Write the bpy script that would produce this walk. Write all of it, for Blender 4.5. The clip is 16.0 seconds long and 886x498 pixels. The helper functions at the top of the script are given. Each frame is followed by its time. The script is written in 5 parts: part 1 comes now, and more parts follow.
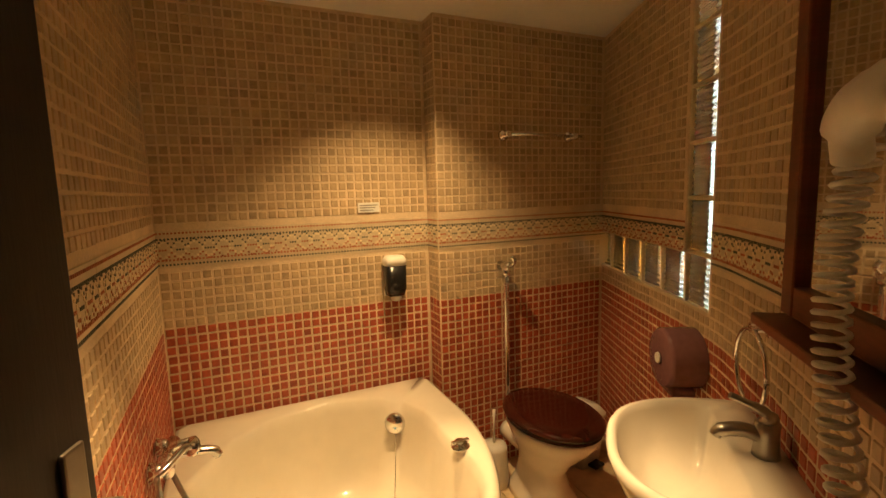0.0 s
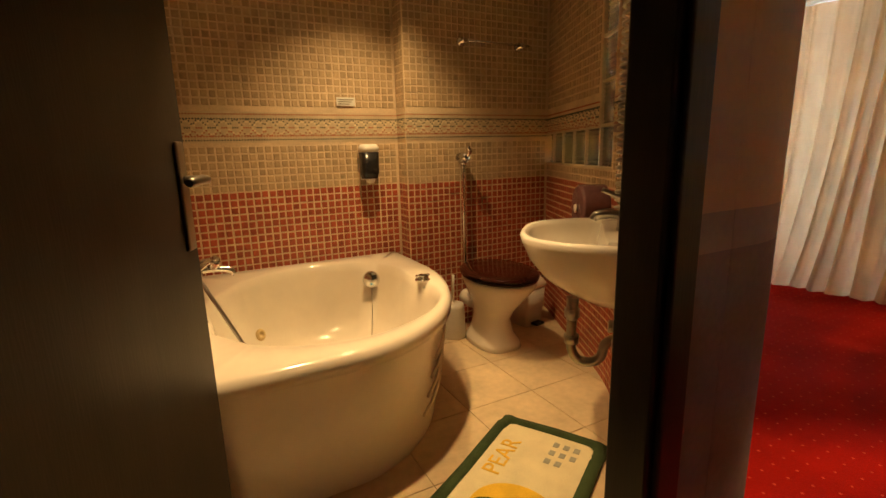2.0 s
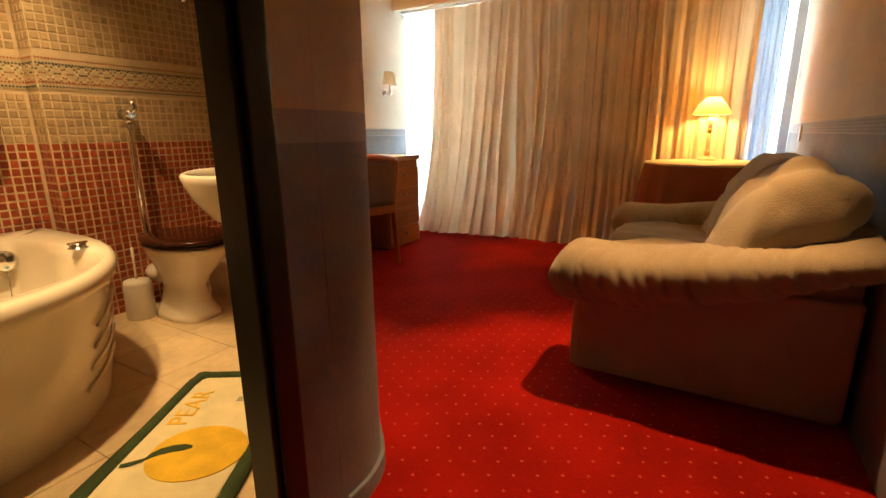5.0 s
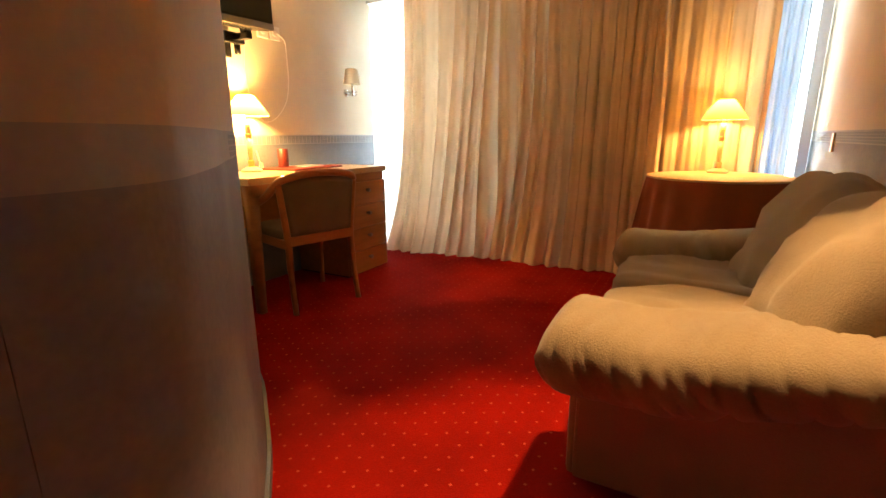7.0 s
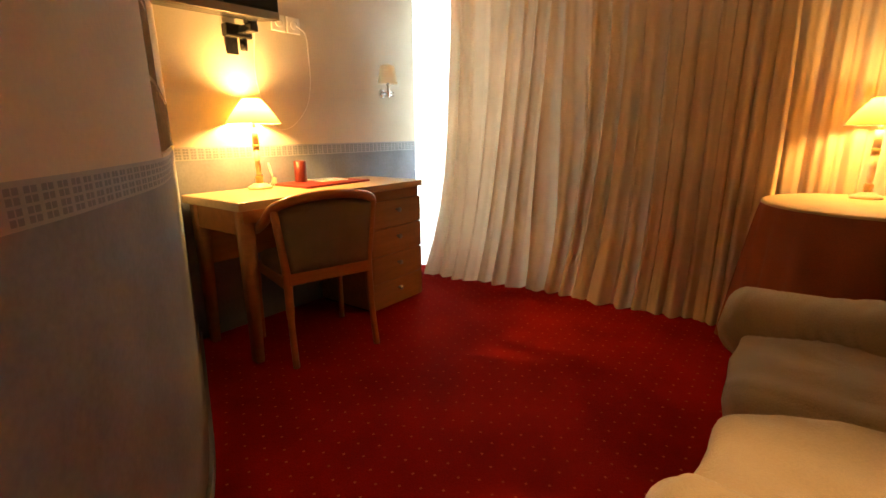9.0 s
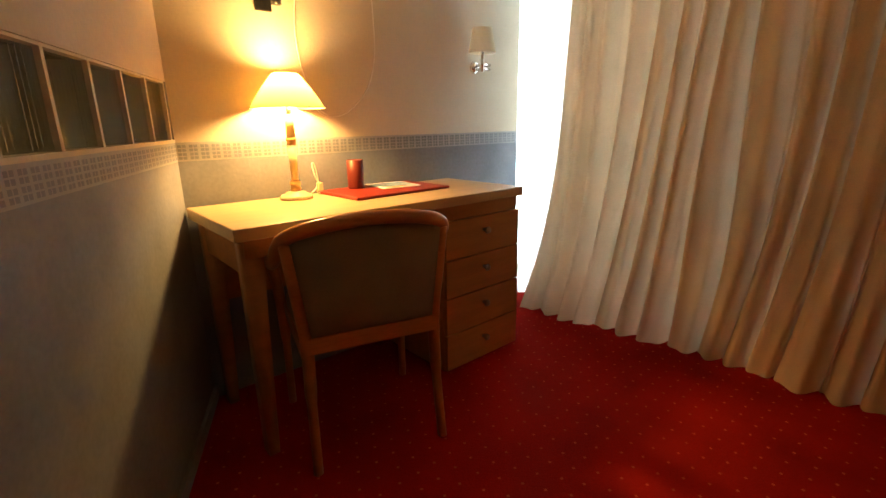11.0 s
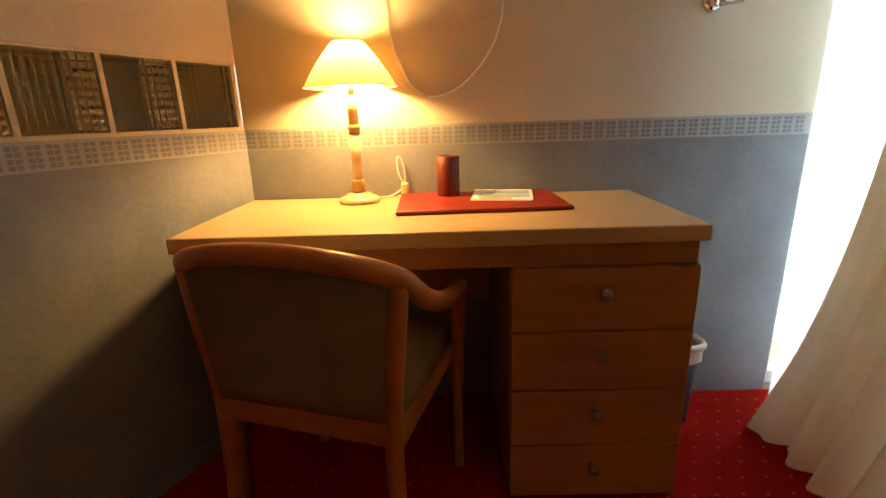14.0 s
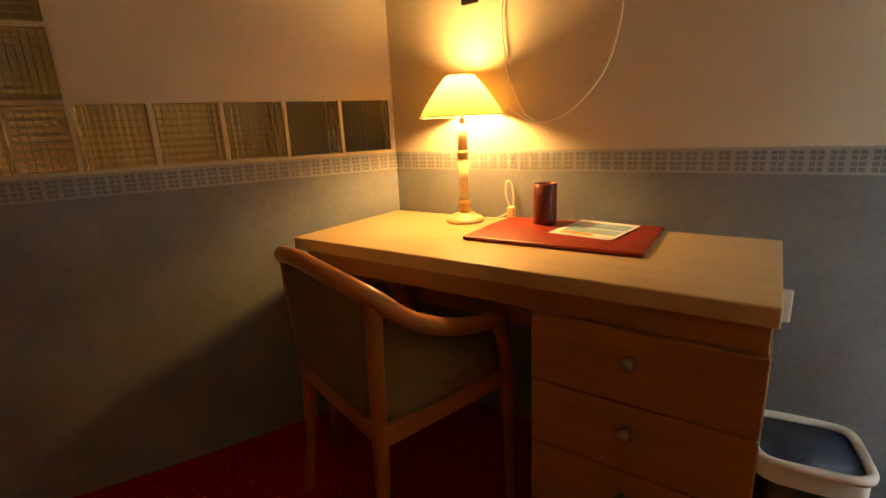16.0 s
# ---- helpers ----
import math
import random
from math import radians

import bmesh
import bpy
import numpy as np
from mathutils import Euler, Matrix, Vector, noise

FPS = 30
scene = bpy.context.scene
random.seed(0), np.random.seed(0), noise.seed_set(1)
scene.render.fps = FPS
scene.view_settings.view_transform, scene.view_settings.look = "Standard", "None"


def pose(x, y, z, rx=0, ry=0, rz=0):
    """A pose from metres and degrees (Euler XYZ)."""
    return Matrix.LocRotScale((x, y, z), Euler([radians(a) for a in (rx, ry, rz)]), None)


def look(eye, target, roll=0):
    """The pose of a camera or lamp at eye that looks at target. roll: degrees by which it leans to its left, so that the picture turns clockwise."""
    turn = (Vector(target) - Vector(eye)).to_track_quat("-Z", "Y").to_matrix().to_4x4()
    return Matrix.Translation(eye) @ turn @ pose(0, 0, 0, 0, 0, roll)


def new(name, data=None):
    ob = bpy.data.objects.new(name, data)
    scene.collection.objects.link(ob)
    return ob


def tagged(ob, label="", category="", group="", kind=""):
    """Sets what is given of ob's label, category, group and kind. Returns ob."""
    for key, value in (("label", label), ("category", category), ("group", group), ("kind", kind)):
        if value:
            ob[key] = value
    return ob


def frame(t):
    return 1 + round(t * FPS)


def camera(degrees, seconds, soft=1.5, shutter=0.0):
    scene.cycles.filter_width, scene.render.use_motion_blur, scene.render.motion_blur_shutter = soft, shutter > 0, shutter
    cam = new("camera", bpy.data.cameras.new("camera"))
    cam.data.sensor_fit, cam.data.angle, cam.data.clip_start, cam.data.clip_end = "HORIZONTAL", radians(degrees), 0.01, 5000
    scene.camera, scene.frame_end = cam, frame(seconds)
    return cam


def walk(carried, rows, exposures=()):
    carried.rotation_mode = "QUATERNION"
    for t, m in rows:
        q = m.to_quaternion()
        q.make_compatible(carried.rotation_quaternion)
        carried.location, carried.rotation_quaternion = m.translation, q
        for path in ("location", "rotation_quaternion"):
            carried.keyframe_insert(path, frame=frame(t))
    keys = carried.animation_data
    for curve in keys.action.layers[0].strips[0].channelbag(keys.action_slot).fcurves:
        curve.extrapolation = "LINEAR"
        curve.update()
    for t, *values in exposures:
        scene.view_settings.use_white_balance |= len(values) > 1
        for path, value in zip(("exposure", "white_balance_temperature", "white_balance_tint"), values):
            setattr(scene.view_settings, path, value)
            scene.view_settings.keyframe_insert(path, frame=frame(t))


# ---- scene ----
cam = camera(87.2, 16.0)
PATH = [
    (0, (0.348, 0.548, 1.397), (0.618, 2.514, 1.152), -1.6),
    (0.5, (0.309, 0.467, 1.307), (0.577, 2.433, 1.058), -1.6),
    (1, (0.281, 0.367, 1.208), (0.561, 2.327, 0.924), -1.5),
    (1.5, (0.304, 0.216, 1.118), (0.578, 2.166, 0.771), -1.6),
    (2, (0.318, 0.061, 1.07), (0.68, 1.984, 0.655), -1.5),
    (2.5, (0.291, -0.021, 1.014), (0.861, 1.851, 0.599), -1.2),
    (3, (0.187, -0.077, 0.982), (1.041, 1.68, 0.554), -0.6),
    (3.5, (0.194, -0.138, 0.918), (1.312, 1.456, 0.461), -0.6),
    (4, (0.248, -0.158, 0.889), (1.51, 1.327, 0.439), -0.6),
    (4.5, (0.349, -0.187, 0.903), (1.669, 1.242, 0.438), -0.5),
    (5, (0.433, -0.181, 0.92), (1.759, 1.236, 0.439), -0.5),
    (5.2, (0.447, -0.165, 0.916), (1.794, 1.233, 0.434), -0.3),
    (7.5, (1.064, 0.234, 0.974), (2.43, 1.616, 0.502), -0.4),
    (8, (1.198, 0.317, 0.996), (2.529, 1.729, 0.512), -0.4),
    (8.5, (1.33, 0.409, 1.015), (2.595, 1.885, 0.545), -0.4),
    (9, (1.418, 0.49, 1.021), (2.574, 2.049, 0.539), -0.5),
    (9.5, (1.531, 0.641, 1.017), (2.61, 2.252, 0.528), -0.5),
    (11.8, (2.181, 1.35, 1.013), (2.663, 3.217, 0.484), -1.1),
    (12, (2.268, 1.372, 1.003), (2.651, 3.262, 0.474), -1.1),
    (12.5, (2.404, 1.484, 0.981), (2.552, 3.407, 0.449), -1.5),
    (13, (2.53, 1.574, 0.993), (2.445, 3.5, 0.462), -1.4),
    (13.5, (2.679, 1.644, 0.983), (2.332, 3.538, 0.441), -1.6),
    (14, (2.759, 1.753, 0.995), (2.175, 3.584, 0.441), -1.8),
    (14.5, (2.901, 1.898, 1.024), (2.007, 3.604, 0.484), -2.1),
    (15, (3.003, 1.926, 1.041), (1.89, 3.503, 0.516), -2.4),
    (15.5, (3.134, 1.95, 1.053), (1.813, 3.358, 0.53), -2.6),
    (16, (3.233, 2.033, 1.05), (1.701, 3.215, 0.542), -2.8),
]
EXPO = [(0, -0.35, 6300, 10), (2.5, -0.6, 6200, 10), (3.0, -0.6, 6200, 10), (3.7, -0.3, 6350, 10), (5, -0.3, 6450, 10), (7.5, -0.15, 6600, 10), (9, -0.6, 6700, 10), (12, -1.15, 6400, 10), (14.5, -1.4, 6500, 10), (16, -1.65, 7200, 10)]
walk(cam, [(t, look(eye, target, roll)) for t, eye, target, roll in PATH], EXPO)

# ---- the room's own axes: u along the desk wall, v away from it ----
ROOM = Matrix.Translation((1.729, 2.994, 0)) @ Matrix.Rotation(radians(16.8), 4, "Z")
CEIL = 2.17
rnd = random.Random(7)

# ---- world, daylight and lamps ----
world = bpy.data.worlds.new("sky")
scene.world = world
world.use_nodes = True
sky = world.node_tree.nodes.new("ShaderNodeTexSky")
sky.sky_type, sky.sun_disc, sky.sun_elevation, sky.sun_rotation = "NISHITA", False, radians(40), radians(200)
world.node_tree.links.new(sky.outputs[0], world.node_tree.nodes["Background"].inputs[0])
world.node_tree.nodes["Background"].inputs[1].default_value = 0.05


def light(name, kind, place, power, colour, size=0.05, target=None, **more):
    data = bpy.data.lights.new(name, kind)
    data.energy, data.color = power, colour
    if kind == "AREA":
        data.shape, data.size, data.size_y = "RECTANGLE", size, more["height"]
    else:
        data.shadow_soft_size = size
    if kind == "SPOT":
        data.spot_size, data.spot_blend = radians(more["cone"]), more["blend"]
    ob = new(name, data)
    ob.matrix_world = ROOM @ (look(place, target) if target else Matrix.Translation(place))
    return ob


WARM = (1.0, 0.62, 0.25)
light("desk_bulb", "POINT", (0.36, -0.10, 1.150), 86.0, (1.0, 0.55, 0.17), 0.034)
light("side_bulb", "POINT", (1.86, -2.60, 1.112), 25.0, (1.0, 0.55, 0.17), 0.034)
light("tub_downlight_glow", "SPOT", (-1.42, -0.42, CEIL - 0.03), 130, WARM, 0.03, (-1.42, -0.26, 0), cone=98, blend=1.0)
light("bath_downlight_glow", "SPOT", (-1.80, -1.06, CEIL - 0.03), 190, WARM, 0.03, (-1.74, -1.12, 0), cone=62, blend=0.5)
light("sofa_downlight_glow", "SPOT", (-0.3, -2.45, CEIL - 0.03), 225, (1.0, 0.56, 0.22), 0.03, (-0.72, -2.42, 0), cone=54, blend=0.6)
light("window_daylight", "AREA", (2.36, -0.26, 1.1), 3.0, (0.80, 0.93, 1.0), 0.42, (0, -0.26, 1.1), height=1.8)

# ---- materials ----


def mat(name, colour, rough=0.6, vary=0.12, scale=6.0, grain=60.0, bump=0.15, metal=0.0, stretch=(1, 1, 1), island=0.0, obj=0.0, **more):
    """A surface with stains at one scale, grain at another, and fine relief."""
    m = bpy.data.materials.new(name)
    m.use_nodes = True
    n, l = m.node_tree.nodes, m.node_tree.links
    b = n["Principled BSDF"]
    co = n.new("ShaderNodeTexCoord")
    mp = n.new("ShaderNodeMapping")
    mp.inputs["Scale"].default_value = stretch
    l.new(co.outputs["Object"], mp.inputs["Vector"])
    big, fine = n.new("ShaderNodeTexNoise"), n.new("ShaderNodeTexNoise")
    big.inputs["Scale"].default_value, fine.inputs["Scale"].default_value = scale, grain
    big.inputs["Detail"].default_value, fine.inputs["Detail"].default_value = 4, 5
    for t in (big, fine):
        l.new(mp.outputs[0], t.inputs["Vector"])
    total = n.new("ShaderNodeMath")
    total.operation = "MULTIPLY_ADD"
    l.new(big.outputs["Fac"], total.inputs[0])
    total.inputs[1].default_value = 0.65
    half = n.new("ShaderNodeMath")
    half.operation = "MULTIPLY"
    half.inputs[1].default_value = 0.35
    l.new(fine.outputs["Fac"], half.inputs[0])
    l.new(half.outputs[0], total.inputs[2])
    last = total.outputs[0]
    for amount, node, socket in ((island, "ShaderNodeNewGeometry", "Random Per Island"), (obj, "ShaderNodeObjectInfo", "Random")):
        if amount:
            src = n.new(node)
            mix = n.new("ShaderNodeMath")
            mix.operation = "MULTIPLY_ADD"
            mix.inputs[1].default_value = amount
            l.new(src.outputs[socket], mix.inputs[0])
            l.new(last, mix.inputs[2])
            sub = n.new("ShaderNodeMath")
            sub.operation = "SUBTRACT"
            sub.inputs[1].default_value = amount / 2
            l.new(mix.outputs[0], sub.inputs[0])
            last = sub.outputs[0]
    ramp = n.new("ShaderNodeValToRGB")
    c = Vector(colour)
    e = ramp.color_ramp.elements
    e[0].position, e[1].position = 0.25, 0.75
    e[0].color = (*[max(0.0, x * (1 - 2 * vary)) for x in c], 1)
    e[1].color = (*[min(1.0, x * (1 + 2 * vary)) for x in c], 1)
    l.new(last, ramp.inputs[0])
    l.new(ramp.outputs[0], b.inputs["Base Color"])
    b.inputs["Roughness"].default_value, b.inputs["Metallic"].default_value = rough, metal
    for key, value in more.items():
        b.inputs[key.replace("_", " ")].default_value = value
    if bump:
        bp = n.new("ShaderNodeBump")
        bp.inputs["Strength"].default_value, bp.inputs["Distance"].default_value = bump, 0.004
        l.new(fine.outputs["Fac"], bp.inputs["Height"])
        l.new(bp.outputs[0], b.inputs["Normal"])
    return m


def cloth(name, colour, through_it, inner=None, vary=0.1):
    """Woven cloth that lets some light through."""
    m = mat(name, colour, 0.9, vary, 3.0, 220.0, 0.25)
    n, l = m.node_tree.nodes, m.node_tree.links
    b, out = n["Principled BSDF"], n["Material Output"]
    t = n.new("ShaderNodeBsdfTranslucent")
    t.inputs["Color"].default_value = (*(inner or [min(1, c * 1.1) for c in colour]), 1)
    mix = n.new("ShaderNodeMixShader")
    mix.inputs[0].default_value = through_it
    l.new(b.outputs[0], mix.inputs[1])
    l.new(t.outputs[0], mix.inputs[2])
    l.new(mix.outputs[0], out.inputs[0])
    return m


def glow(name, colour, strength):
    m = bpy.data.materials.new(name)
    m.use_nodes = True
    b = m.node_tree.nodes["Principled BSDF"]
    b.inputs["Base Color"].default_value = (*colour, 1)
    b.inputs["Emission Color"].default_value = (*colour, 1)
    b.inputs["Emission Strength"].default_value = strength
    return m


PLASTER = mat("cream_plaster", (0.60, 0.53, 0.405), 0.85, 0.05, 4, 90, 0.2)
BLUE = mat("grey_blue_paint", (0.21, 0.23, 0.265), 0.7, 0.14, 5, 70, 0.2)
BORDER = mat("border_paper", (0.36, 0.37, 0.385), 0.7, 0.08, 8, 90, 0.1)
GLYPH = mat("border_print", (0.20, 0.215, 0.24), 0.7, 0.08, 30, 90, 0.05)
CEILING = mat("white_ceiling_paint", (0.78, 0.76, 0.72), 0.9, 0.03, 3, 80, 0.1)
GROUT = mat("pale_grout", (0.66, 0.53, 0.36), 0.85, 0.12, 9, 120, 0.3)
BEIGE = mat("beige_mosaic", (0.46, 0.345, 0.205), 0.4, 0.14, 25, 90, 0.1, island=0.28)
REDT = mat("terracotta_mosaic", (0.36, 0.075, 0.030), 0.4, 0.22, 30, 140, 0.1, island=0.16)
REDT_ONE = mat("terracotta_tile", (0.36, 0.075, 0.030), 0.4, 0.22, 30, 140, 0.1, obj=0.16)
BAND = mat("band_tile", (0.60, 0.50, 0.34), 0.4, 0.1, 12, 90, 0.1)
DARKDOT = mat("slate_green_dots", (0.06, 0.075, 0.06), 0.5, 0.3, 40, 90, 0)
REDDOT = mat("brick_red_dots", (0.40, 0.12, 0.05), 0.5, 0.3, 40, 90, 0)
PALEDOT = mat("cream_dots", (0.72, 0.62, 0.42), 0.5, 0.2, 40, 90, 0)
STONE = mat("cream_marble_tile", (0.62, 0.49, 0.31), 0.3, 0.14, 5, 30, 0.03)
JOINT = mat("floor_joint", (0.46, 0.35, 0.21), 0.8, 0.15, 12, 90, 0.1)
CARPET = mat("red_carpet", (0.33, 0.008, 0.0035), 0.95, 0.20, 3, 240, 0.6, Specular_IOR_Level=0.08)
FLECK = mat("carpet_flecks", (0.50, 0.085, 0.035), 0.95, 0.2, 20, 200, 0.3, Specular_IOR_Level=0.1)
ACRYLIC = mat("white_acrylic", (0.80, 0.74, 0.62), 0.12, 0.03, 4, 20, 0.0)
CERAMIC = mat("white_ceramic", (0.80, 0.75, 0.66), 0.08, 0.03, 4, 20, 0.0)
MAHOGANY = mat("polished_mahogany", (0.040, 0.007, 0.004), 0.1, 0.2, 3, 12, 0.0, stretch=(4, 1, 1))
CHROME = mat("chrome", (0.75, 0.75, 0.74), 0.12, 0.04, 6, 40, 0.0, 1.0)
DULL = mat("dull_steel", (0.40, 0.38, 0.35), 0.3, 0.08, 6, 40, 0.0, 1.0)
WHITEP = mat("white_plastic", (0.75, 0.72, 0.66), 0.35, 0.04, 5, 60, 0.02)
BLACKP = mat("black_plastic", (0.012, 0.012, 0.013), 0.25, 0.15, 5, 60, 0.02)
VIOLET = mat("smoky_violet_plastic", (0.24, 0.12, 0.13), 0.15, 0.12, 5, 40, 0.02, Alpha=0.85)
TISSUE = mat("paper_roll", (0.70, 0.60, 0.55), 0.9, 0.04, 10, 90, 0.1)
WOODDARK = mat("dark_brown_door", (0.011, 0.008, 0.0065), 0.45, 0.35, 2, 30, 0.1, stretch=(9, 9, 0.7))
FRAMEW = mat("reddish_wood", (0.16, 0.045, 0.015), 0.35, 0.25, 3, 30, 0.05, stretch=(1, 1, 6))
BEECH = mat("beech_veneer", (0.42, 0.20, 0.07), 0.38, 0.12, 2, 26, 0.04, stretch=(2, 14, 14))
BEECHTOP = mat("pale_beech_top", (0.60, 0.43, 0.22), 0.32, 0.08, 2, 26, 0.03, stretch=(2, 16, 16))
CHAIRW = mat("honey_beech_wood", (0.46, 0.17, 0.045), 0.28, 0.14, 3, 30, 0.03, stretch=(1, 1, 5))
FABRIC = mat("taupe_upholstery", (0.22, 0.17, 0.11), 0.95, 0.12, 8, 260, 0.5)
SOFAF = mat("beige_microfibre", (0.36, 0.28, 0.175), 0.95, 0.10, 5, 200, 0.5, Sheen_Weight=0.25)
CURTAIN = cloth("ivory_curtain", (0.76, 0.585, 0.37), 0.14, (0.85, 0.68, 0.44))
SHEER = cloth("white_sheer", (0.90, 0.91, 0.91), 0.75)
# corner curtain: the blue of the daylight falling on it is in this colour
DAYLITCUR = cloth("daylit_blue_curtain", (0.45, 0.56, 0.70), 0.22)
TABLEC = mat("rust_tablecloth", (0.30, 0.075, 0.025), 0.9, 0.15, 4, 220, 0.4)
TABLET = mat("cream_table_cover", (0.72, 0.52, 0.28), 0.7, 0.08, 6, 150, 0.2)
SHADE = cloth("cream_lamp_shade", (0.85, 0.60, 0.20), 0.24)
SHADEOFF = cloth("ivory_lamp_shade", (0.75, 0.66, 0.48), 0.4)
CREAM = mat("cream_lacquer", (0.76, 0.62, 0.36), 0.35, 0.06, 8, 60, 0.03)
GOLD = mat("worn_gilt", (0.72, 0.48, 0.17), 0.3, 0.12, 9, 60, 0.05)
LEATHER = mat("red_leather", (0.26, 0.022, 0.012), 0.4, 0.15, 8, 160, 0.3)
CUPM = mat("dark_red_leather", (0.11, 0.014, 0.009), 0.4, 0.15, 8, 160, 0.3)
PAPER = mat("white_paper", (0.80, 0.79, 0.75), 0.7, 0.03, 8, 90, 0.02)
INKB = mat("blue_print", (0.28, 0.42, 0.50), 0.7, 0.2, 20, 90, 0.0)
INKO = mat("orange_print", (0.70, 0.34, 0.08), 0.7, 0.2, 20, 90, 0.0)
CABLE = mat("white_cable", (0.75, 0.70, 0.60), 0.5, 0.03, 8, 60, 0.0)
MATW = mat("cream_bath_mat", (0.74, 0.66, 0.42), 0.95, 0.08, 12, 300, 0.8)
MATG = mat("dark_green_pile", (0.035, 0.06, 0.018), 0.95, 0.25, 14, 300, 0.8)
MATY = mat("yellow_pile", (0.78, 0.50, 0.035), 0.95, 0.15, 14, 300, 0.8)
MATS = mat("grey_pile", (0.34, 0.34, 0.28), 0.95, 0.15, 14, 300, 0.8)
JETM = mat("yellowed_jet", (0.62, 0.48, 0.22), 0.3, 0.1, 9, 60, 0.0)
BLUEMAT = mat("blue_rubber", (0.02, 0.22, 0.42), 0.45, 0.1, 8, 80, 0.1)
NAVY = mat("navy_bin_liner", (0.03, 0.05, 0.10), 0.4, 0.2, 9, 60, 0.1)
PEWTER = mat("aged_pewter", (0.30, 0.27, 0.23), 0.35, 0.1, 6, 40, 0.0, 1.0)
GLASS = mat("green_block_glass", (0.76, 0.82, 0.74), 0.07, 0.02, 5, 60, 0.0, Transmission_Weight=1.0, IOR=1.35)
MORTAR = mat("cream_block_mortar", (0.62, 0.54, 0.38), 0.8, 0.08, 9, 90, 0.15)
PANE = mat("window_glass", (0.95, 0.97, 1.0), 0.0, 0.0, 5, 60, 0.0, Transmission_Weight=1.0, IOR=1.05)
MIRROR = mat("mirror_glass", (0.85, 0.85, 0.85), 0.02, 0.0, 5, 60, 0.0, 1.0)
PVC = mat("white_window_frame", (0.75, 0.76, 0.77), 0.4, 0.03, 5, 60, 0.0)

# ---- mesh tools ----


def box(bm, a, b, bevel=0.0, seg=2):
    r = bmesh.ops.create_cube(bm, size=1)
    vs = r["verts"]
    for v in vs:
        v.co = Vector([a[k] + (v.co[k] + 0.5) * (b[k] - a[k]) for k in range(3)])
    if bevel:
        es = list({e for v in vs for e in v.link_edges})
        bmesh.ops.bevel(bm, geom=es, offset=bevel, segments=seg, affect="EDGES", profile=0.5)
    return bm


def boxed(a, b, bevel=0.0, seg=2):
    return box(bmesh.new(), a, b, bevel, seg)


def loft(bm, rings, cap=True, closed=True):
    rows = [[bm.verts.new(p) for p in r] for r in rings]
    n = len(rows[0])
    for r0, r1 in zip(rows, rows[1:]):
        for k in range(n if closed else n - 1):
            f = bm.faces.new((r0[k], r0[(k + 1) % n], r1[(k + 1) % n], r1[k]))
            f.smooth = True
    if cap and closed:
        bm.faces.new(rows[0][::-1])
        bm.faces.new(rows[-1])
    return bm


def lathe(profile, n=28, sx=1.0, sy=1.0, bm=None, at=(0, 0, 0), cap=True):
    rings = [[(at[0] + r * sx * math.cos(2 * math.pi * k / n), at[1] + r * sy * math.sin(2 * math.pi * k / n), at[2] + z) for k in range(n)] for r, z in profile]
    return loft(bm or bmesh.new(), rings, cap)


def smooth_path(pts, n=8):
    pts = [Vector(p) for p in pts]
    ext = [2 * pts[0] - pts[1], *pts, 2 * pts[-1] - pts[-2]]
    out = []
    for a, b, c, d in zip(ext, ext[1:], ext[2:], ext[3:]):
        for k in range(n):
            t = k / n
            out.append(0.5 * (2 * b + (c - a) * t + (2 * a - 5 * b + 4 * c - d) * t * t + (3 * b - a - 3 * c + d) * t ** 3))
    return out + [pts[-1]]


def tube(path, r, n=10, bm=None, flat=1.0):
    """A round bar along a path; r is a number or one for each point."""
    path = [Vector(p) for p in path]
    rings, side = [], None
    for k, p in enumerate(path):
        d = (path[min(k + 1, len(path) - 1)] - path[max(k - 1, 0)]).normalized()
        if side is None:
            side = d.orthogonal().normalized()
        side = (side - d * side.dot(d)).normalized()
        up = d.cross(side)
        rr = r[k] if isinstance(r, (list, tuple)) else r
        rings.append([p + (side * math.cos(a) + up * math.sin(a) * flat) * rr for a in [2 * math.pi * j / n for j in range(n)]])
    return loft(bm or bmesh.new(), rings)


def link(name, bm, material, smooth=False):
    bmesh.ops.recalc_face_normals(bm, faces=bm.faces)
    me = bpy.data.meshes.new(name)
    bm.to_mesh(me)
    bm.free()
    if smooth:
        for p in me.polygons:
            p.use_smooth = True
    for m in material if isinstance(material, (list, tuple)) else [material]:
        me.materials.append(m)
    return new(name, me)


def part(name, bm, material, parent, label="", smooth=False):
    ob = link(name, bm, material, smooth)
    ob.parent = parent
    return tagged(ob, label)


def thing(name, label, category, m=None, group="", kind=""):
    ob = new(name)
    ob.empty_display_size = 0.1
    ob.matrix_world = ROOM @ (m or Matrix())
    return tagged(ob, label, category, group, kind)


def setting(name, bm, material, label, category, smooth=False):
    ob = link(name, bm, material, smooth)
    ob.matrix_world = ROOM
    return tagged(ob, label, category, kind="structure")


def single(name, bm, material, label, category, m=None, smooth=False, group=""):
    ob = link(name, bm, material, smooth)
    ob.matrix_world = ROOM @ (m or Matrix())
    return tagged(ob, label, category, group)


